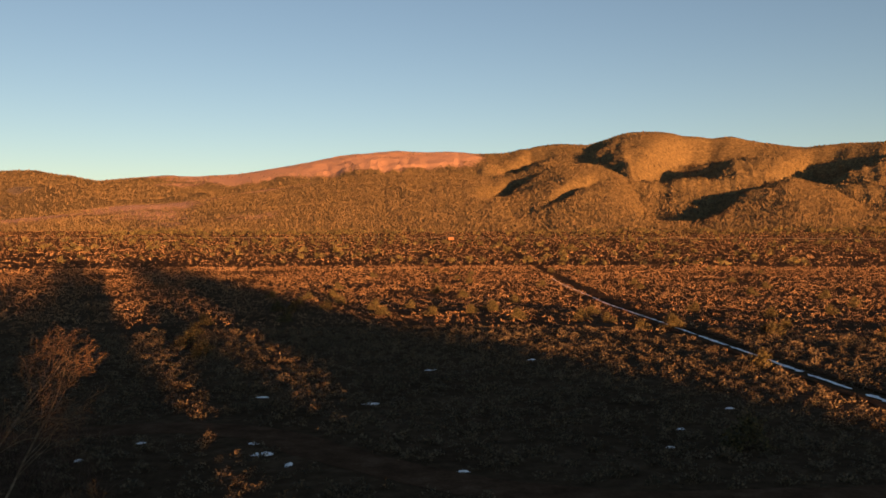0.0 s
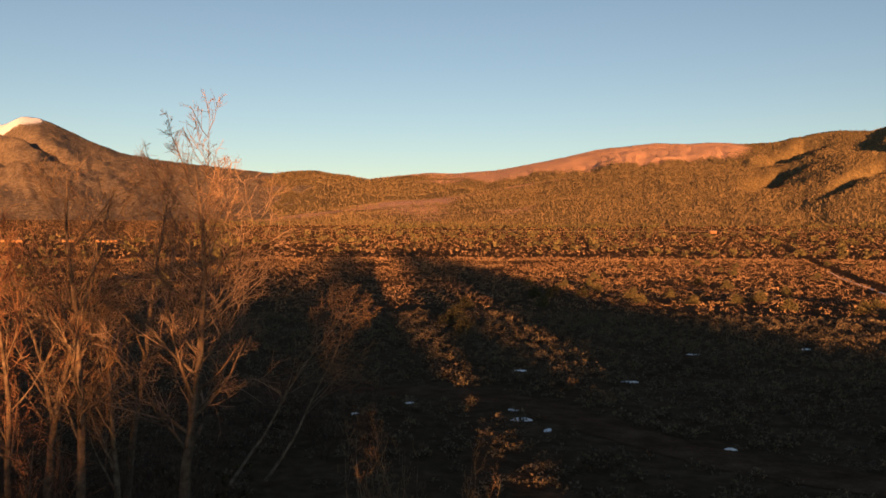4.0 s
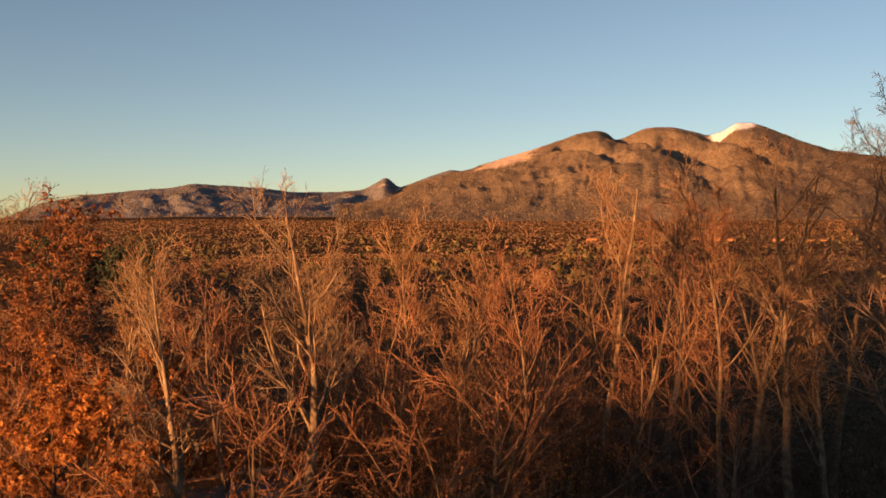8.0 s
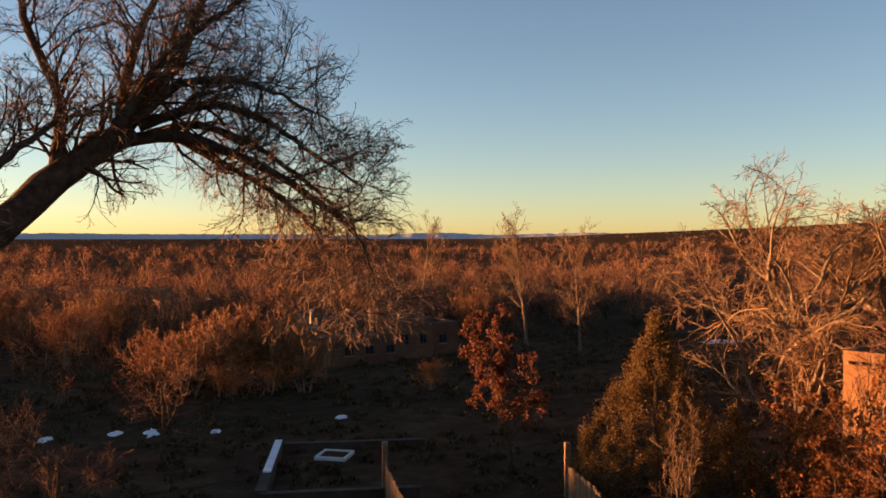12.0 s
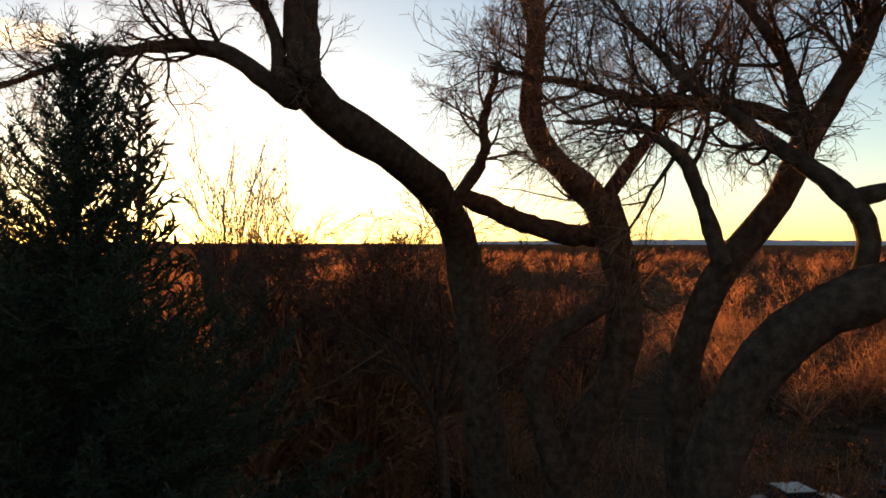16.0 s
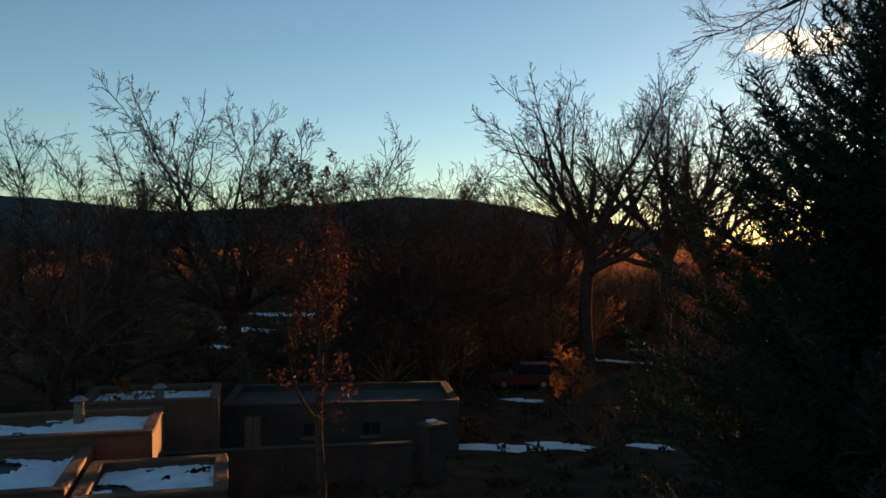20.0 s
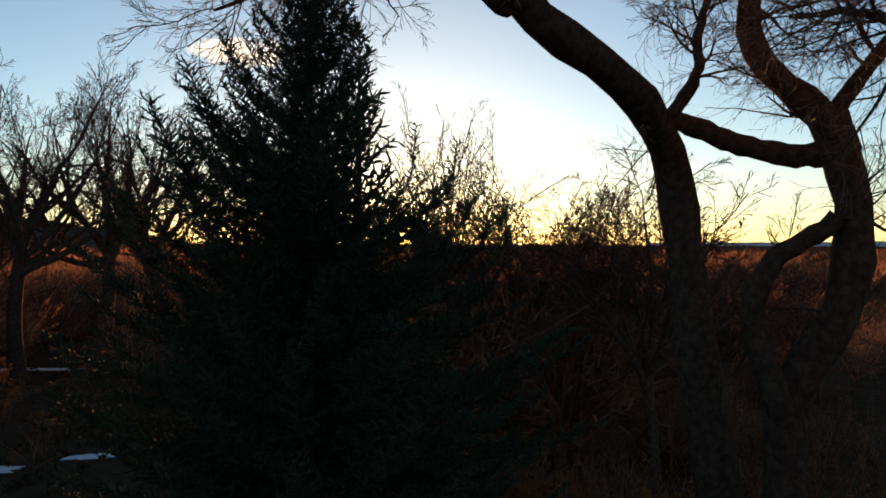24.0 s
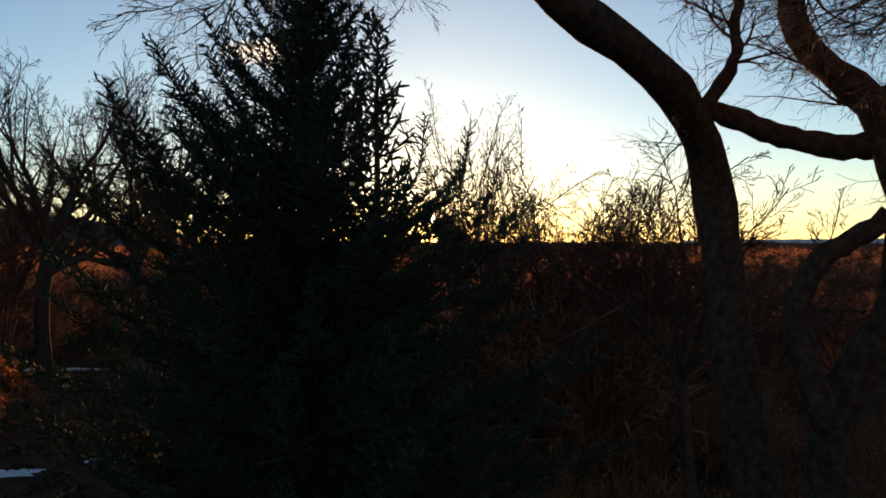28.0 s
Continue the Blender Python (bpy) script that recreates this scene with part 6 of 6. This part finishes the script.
# ---- wild plants: too many to count ----


def tufts(g, xy, base_z, height, width, per, blade, upright=0.5):
    """Bushes of many small leaves, as arrays: per leaves for each bush, spread over an uneven dome."""
    N = len(xy)
    own = np.repeat(np.arange(N), per)
    a, u = g.uniform(0, 2 * np.pi, N * per), g.uniform(0, 1, N * per)
    rr = np.sqrt(u) * width[own] * 0.5 * g.uniform(0.75, 1.15, N * per)
    z = np.sqrt(np.clip(1 - u, 0.0, 1)) * height[own] * g.uniform(0.35, 1.0, N * per)
    at = np.stack([xy[own, 0] + np.cos(a) * rr, xy[own, 1] + np.sin(a) * rr, base_z[own] + z], -1)
    out = np.stack([np.cos(a) * 0.6, np.sin(a) * 0.6, np.full(N * per, upright)], -1) + g.normal(0, 0.5, (N * per, 3))
    out = unit(out)
    side = unit(np.cross(out, g.normal(0, 1, out.shape)))
    s = (blade[own] * g.uniform(0.6, 1.4, N * per))[:, None]
    V = np.stack([at - side * s * 0.45 - out * s * 0.4, at + side * s * 0.45 - out * s * 0.3, at + out * s * 0.9], 1).reshape(-1, 3)
    return V, np.arange(N * per * 3).reshape(-1, 3)


def scatter(g, n, az0, az1, d0, d1, power=1.0):
    az = np.radians(g.uniform(az0, az1, n))
    d = d0 + (d1 - d0) * g.uniform(0, 1, n) ** power
    return np.stack([-np.sin(az) * d, np.cos(az) * d], -1)


def off_tracks(xy):
    x, y = xy[:, 0], xy[:, 1]
    track = np.array([(-75, 55), (-52, 68), (-37, 80), (-26, 83), (-17, 80), (-9, 71), (2, 62), (14, 58.5), (32, 60), (60, 66)], float)
    near = np.full(len(x), 1e9)
    for (ax, ay), (bx, by) in zip(track, track[1:]):
        t = np.clip(((x - ax) * (bx - ax) + (y - ay) * (by - ay)) / ((bx - ax) ** 2 + (by - ay) ** 2), 0, 1)
        near = np.minimum(near, np.hypot(x - ax - t * (bx - ax), y - ay - t * (by - ay)))
    ditch = np.abs(x - 47.5) < 2.6
    return (near > 3.0 + fbm(x / 6, y / 6, 2) * 1.5) & ~ditch


g = np.random.default_rng(101)
pieces = []
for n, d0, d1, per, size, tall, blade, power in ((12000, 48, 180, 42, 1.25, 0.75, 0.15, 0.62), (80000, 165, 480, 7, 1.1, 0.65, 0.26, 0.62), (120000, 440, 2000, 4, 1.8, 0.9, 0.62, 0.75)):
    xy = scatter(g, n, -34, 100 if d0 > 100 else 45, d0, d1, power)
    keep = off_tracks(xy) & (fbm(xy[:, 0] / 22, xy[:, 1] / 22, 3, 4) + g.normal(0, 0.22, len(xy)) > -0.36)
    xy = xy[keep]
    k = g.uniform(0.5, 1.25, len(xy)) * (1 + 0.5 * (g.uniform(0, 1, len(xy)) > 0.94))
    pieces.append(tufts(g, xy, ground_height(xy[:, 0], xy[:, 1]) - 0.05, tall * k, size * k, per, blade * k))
# Near brush takes the shaded tone, far brush the sunlit one.
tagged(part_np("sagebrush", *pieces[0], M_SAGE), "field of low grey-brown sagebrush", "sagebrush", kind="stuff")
tagged(part_np("lit_sagebrush_field", *merged(pieces[1:]), M_SAGE_LIT), "wide far sagebrush field with sunlight in its colour", "brush", kind="stuff")

# dark juniper dots on the far slope and in the field
pieces = []
for n, az0, az1, d0, d1, w, h, per, blade in ((1500, -34, 34, 480, 1500, 5.0, 4.2, 14, 2.0), (2600, -34, 34, 1300, 2300, 7.0, 5.5, 9, 3.4), (900, 30, 95, 250, 900, 4.5, 4.0, 14, 1.7)):
    xy = scatter(g, n, az0, az1, d0, d1)
    xy = xy[fbm(xy[:, 0] / 120, xy[:, 1] / 120, 3, 9) + g.normal(0, 0.25, len(xy)) > -0.1]
    k = g.uniform(0.5, 1.2, len(xy))
    pieces.append(tufts(g, xy, ground_height(xy[:, 0], xy[:, 1]), h * k, w * k, per, blade * k))
tagged(part_np("far_junipers", *merged(pieces), M_SHRUB), "dark dots of far juniper and pinyon", "shrubs", kind="stuff")

# ---- shrubs that stand out in the field ----
shrub = clump_cone("field_shrub", "rounded yellow-green field shrub", (-44.6, 143.8, 0), 51, 2.6, 1.9, 1500, M_SHRUB, 0.32, "field shrubs", 0.45, "shrub")
g = np.random.default_rng(102)
spots = [(-41, 140), (-46, 150), (-39, 132), (-50, 165), (-54, 185), (44, 122), (25.7, 73.9)]
for _ in range(64):
    x = g.uniform(-70, 150)
    spots.append((x, 215 - 0.75 * x + g.normal(0, 14) if g.uniform() < 0.55 else g.uniform(180, 420)))
for x, y in spots:
    z = float(ground_height(np.array([x]), np.array([y]))[0])
    copy_thing(shrub, pose(x, y, z - g.uniform(0.1, 1.1), 0, 0, g.uniform(0, 360)))
straw = clump_cone("straw_bush", "blond clump of dry tall grass", bearing(156.0, 30), 52, 3.0, 1.2, 1600, M_STRAW, 0.4, "straw clumps", 0.25, "shrub")
for az, d, z in ((153.5, 34, -0.5),):
    copy_thing(straw, pose(*bearing(az, d, z), 0, 0, az * 7))

# ---- willow brush under the trees ----


def brush(g, xy, height, stems, thick, side=5):
    """Clumps of thin rising stems with side shoots."""
    N = len(xy)
    own = np.repeat(np.arange(N), stems)
    start = np.stack([xy[own, 0], xy[own, 1], 0 * own], -1) + g.normal(0, 0.35, (len(own), 3)) * np.array([1, 1, 0])
    way = np.stack([g.normal(0, 0.5, len(own)), g.normal(0, 0.5, len(own)), np.ones(len(own))], -1)
    L = height[own] * g.uniform(0.55, 1.05, len(own))
    P, Rd = grow(g, start, way, L, np.full(len(own), thick * 0.75), 6, 0.16, 0.05, 0.3)
    a = shoots(g, P, Rd, side, 0.3, 1.0, 34, 0.38, shrink=0.7)
    P1, R1 = grow(g, *a, 4, 0.12, 0.06)
    return [tubes(P, Rd, 3), ribbons(g, P1, R1 * 1.3)]


def thicket(name, label, g, areas, mat, leaf_mat=None, leaf_size=0.12, leaf_n=0):
    pieces = []
    for n, az0, az1, d0, d1, h0, h1, stems, thick in areas:
        xy = scatter(g, n, az0, az1, d0, d1, 0.7)
        xy = xy[~lit_land(xy[:, 0], xy[:, 1], np.full(len(xy), 0.8 * h1))]
        pieces += brush(g, xy, g.uniform(h0, h1, len(xy)), stems, thick)
    V, F = merged(pieces)
    tagged(part_np(name, V, F, mat), label, "brush", kind="stuff")
    if leaf_n:
        at = V[g.integers(0, len(V), leaf_n)]
        tagged(part_np("dry_leaves", *blades(g, at[at[:, 2] > 0.5], leaf_size), leaf_mat), "dry brown leaves clinging to the brush", "leaves", kind="stuff")


thicket("willow_brush", "dense red-brown willow brush under the trees", np.random.default_rng(201), [
    (170, 55, 84, 18, 34, 3.0, 6.0, 9, 0.018), (230, 52, 84, 32, 60, 3.5, 7.0, 9, 0.025), (260, 40, 100, 58, 130, 3, 6, 8, 0.04), (110, 84, 100, 20, 44, 2.0, 4.5, 9, 0.018)], M_BRUSH, M_LEAF_OAK, 0.15, 190000)
thicket("woodland", "brown young saplings and brush among the trees", np.random.default_rng(202), [
    (70, 156, 176, 52, 110, 1.8, 3.4, 9, 0.03), (70, 176, 186, 48, 110, 3, 6, 9, 0.03), (150, -186, -158, 70, 160, 3.5, 6, 9, 0.045), (50, 138, 152, 92, 130, 3, 5, 9, 0.03), (140, -172, -150, 28, 66, 2, 5, 9, 0.022)], M_TWIG_RED_BRIGHT)
thicket("shade_brush", "dark brush and weeds in the shade of the trees", np.random.default_rng(203), [
    (120, -178, -158, 12, 34, 1.5, 4.2, 9, 0.016), (110, 158, 182, 24, 48, 2, 5, 9, 0.02), (90, -150, -118, 44, 90, 2, 5, 9, 0.03), (30, 140, 160, 62, 100, 1.5, 3, 8, 0.025)], M_TWIG_RED_BRIGHT, M_LEAF_OAK, 0.15, 14000)


thicket("undergrowth", "tangled undergrowth below the cottonwoods, darkened for shade", np.random.default_rng(209), [
    (190, 34, 58, 22, 62, 3, 7, 9, 0.018), (60, 22, 34, 60, 90, 2, 4, 9, 0.03)], M_TWIG_SHADE)


def wisps(g, xy, base_z, height, width, per, thick):
    """Far bare trees: each a short stem, a fan of boughs and many fine slivers in a rounded crown."""
    N = len(xy)
    own = np.repeat(np.arange(N), per)
    M = N * per
    kind = np.tile(np.arange(per) / per, N)
    d = unit(g.normal(0, 1, (M, 3)) * np.array([1, 1, 0.8]) + np.array([0, 0, 0.45]))
    H, Wd = height[own][:, None], width[own][:, None]
    half = np.concatenate([Wd * 0.5, Wd * 0.5, H * 0.44], 1)
    foot = np.stack([xy[own, 0], xy[own, 1], base_z[own]], -1)
    mid = foot + H * np.array([0, 0, 0.54])
    shell = mid + d * half * g.uniform(0.45, 1.0, (M, 1))
    bough = kind < 0.22
    a = np.where(bough[:, None], foot + H * np.array([0, 0, 0.22]) + g.normal(0, 0.05, (M, 3)) * H, shell)
    step = unit(d + g.normal(0, 0.55, (M, 3)) + np.array([0, 0, 0.25])) * H * g.uniform(0.08, 0.2, (M, 1))
    b = np.where(bough[:, None], mid + d * half * 0.95, shell + step)
    stem = kind < 0.02
    a = np.where(stem[:, None], foot, a)
    b = np.where(stem[:, None], foot + H * np.array([0, 0, 0.6]), b)
    side = unit(np.cross(b - a, g.normal(0, 1, (M, 3))))
    t = (thick[own] * g.uniform(0.5, 1.2, M) * np.where(stem, 3.0, np.where(bough, 1.6, 0.8)))[:, None]
    V = np.stack([a - side * t, a + side * t, b], 1).reshape(-1, 3)
    return V, np.arange(M * 3).reshape(-1, 3)


def far_wood(label, seed, mat, areas):
    g = np.random.default_rng(seed)
    pieces = []
    for n, az0, az1, d0, d1, h0, h1, per, thick, power in areas:
        xy = scatter(g, n, az0, az1, d0, d1, power)
        clump = fbm(xy[:, 0] / 45, xy[:, 1] / 45, 3, seed) + g.normal(0, 0.15, len(xy))
        xy = xy[clump > -0.06]
        h = g.uniform(h0, h1, len(xy)) * (0.85 + 0.3 * fbm(xy[:, 0] / 30, xy[:, 1] / 30, 2, seed + 1))
        stays = ~lit_land(xy[:, 0], xy[:, 1], h)
        xy, h = xy[stays], h[stays]
        pieces.append(wisps(g, xy, ground_height(xy[:, 0], xy[:, 1]) - 0.1, h, h * g.uniform(0.75, 1.25, len(xy)), per, np.full(len(xy), thick)))
    tagged(part_np("far_woodland", *merged(pieces), mat), label, "woodland", kind="stuff")


# Twig colour with the distance haze mixed in, duller than the near brush.
M_FARWOOD = material("hazy_brown_twigs", [(0.08, 0.042, 0.026), (0.15, 0.082, 0.05), (0.215, 0.13, 0.082)], 0.02, rough=1.0, bump=0, island=0.5, spec=0.0)
far_wood("brown bare woodland lit by the low sun", 205, M_FARWOOD, (
    (420, 93, 152, 116, 300, 4, 8, 150, 0.05, 0.7), (1700, 92, 200, 280, 900, 4, 8, 60, 0.14, 0.8), (3200, 92, 275, 800, 3200, 4, 8, 16, 0.5, 0.8), (700, 56, 96, 120, 420, 4, 8, 90, 0.07, 0.8), (120, 142, 160, 100, 140, 3, 5.5, 150, 0.035, 0.8), (160, 112, 142, 108, 150, 4, 7.5, 150, 0.045, 0.8)))
far_wood("grey-red leafless woodland on the plain", 206, M_TWIG_RED_BRIGHT, (
    (420, 93, 152, 116, 300, 4, 9, 150, 0.05, 0.7), (1500, 92, 262, 280, 900, 4, 9, 60, 0.14, 0.8), (170, 185, 194, 54, 74, 6, 9.5, 220, 0.04, 0.8), (260, 194, 204, 54, 104, 6, 9.8, 240, 0.04, 0.8), (220, 180, 192, 74, 160, 3.5, 6.5, 130, 0.05, 0.8), (500, 180, 206, 160, 300, 6.5, 10, 130, 0.06, 0.8), (260, 156, 184, 60, 140, 3, 5, 150, 0.035, 0.8), (900, 148, 188, 140, 600, 4, 8, 90, 0.09, 0.7), (500, 206, 262, 120, 320, 5, 9, 100, 0.07, 0.8)))
far_wood("dark leafless woodland in the shade", 207, M_TWIG_SHADE, (
    # The first group, largely behind the spruces, is added to block low sun.
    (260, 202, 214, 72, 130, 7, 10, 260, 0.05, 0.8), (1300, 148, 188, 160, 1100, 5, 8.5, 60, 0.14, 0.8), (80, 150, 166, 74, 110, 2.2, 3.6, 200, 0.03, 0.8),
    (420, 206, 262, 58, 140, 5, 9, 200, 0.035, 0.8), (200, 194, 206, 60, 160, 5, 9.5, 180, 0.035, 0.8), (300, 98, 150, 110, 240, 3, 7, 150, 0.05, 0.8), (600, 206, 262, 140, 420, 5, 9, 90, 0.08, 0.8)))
far_wood("brown leafless copse before the evening sun", 208, M_TWIG_RED_BRIGHT, (
    # Groups near the sun's bearing are made dense to shade trunks and thicket.
    (330, 190.5, 200, 38, 110, 8.8, 10.8, 280, 0.085, 0.9), (220, 182, 190.5, 40, 84, 2.5, 5.0, 220, 0.035, 0.9),
    (300, 189, 206, 58, 112, 7.5, 11.2, 200, 0.05, 0.8), (70, 182, 191, 100, 140, 7, 9.5, 200, 0.045, 0.8), (260, 206, 240, 56, 110, 5, 9, 180, 0.04, 0.8), (200, 212, 230, 95, 160, 9, 13, 150, 0.06, 0.8)))
# grass in the yard and on the meadow
g = np.random.default_rng(204)
xy = np.concatenate([scatter(g, 2600, 95, 170, 28, 120, 0.7), scatter(g, 1800, -178, -100, 18, 110, 0.7), scatter(g, 700, 30, 100, 14, 60, 0.8)])
k = g.uniform(0.5, 1.3, len(xy))
tagged(part_np("dry_grass", *tufts(g, xy, ground_height(xy[:, 0], xy[:, 1]), 0.45 * k, 1.0 * k, 22, 0.2 * k, 1.2), M_GRASS), "tufts of dry winter grass", "grass", kind="stuff")
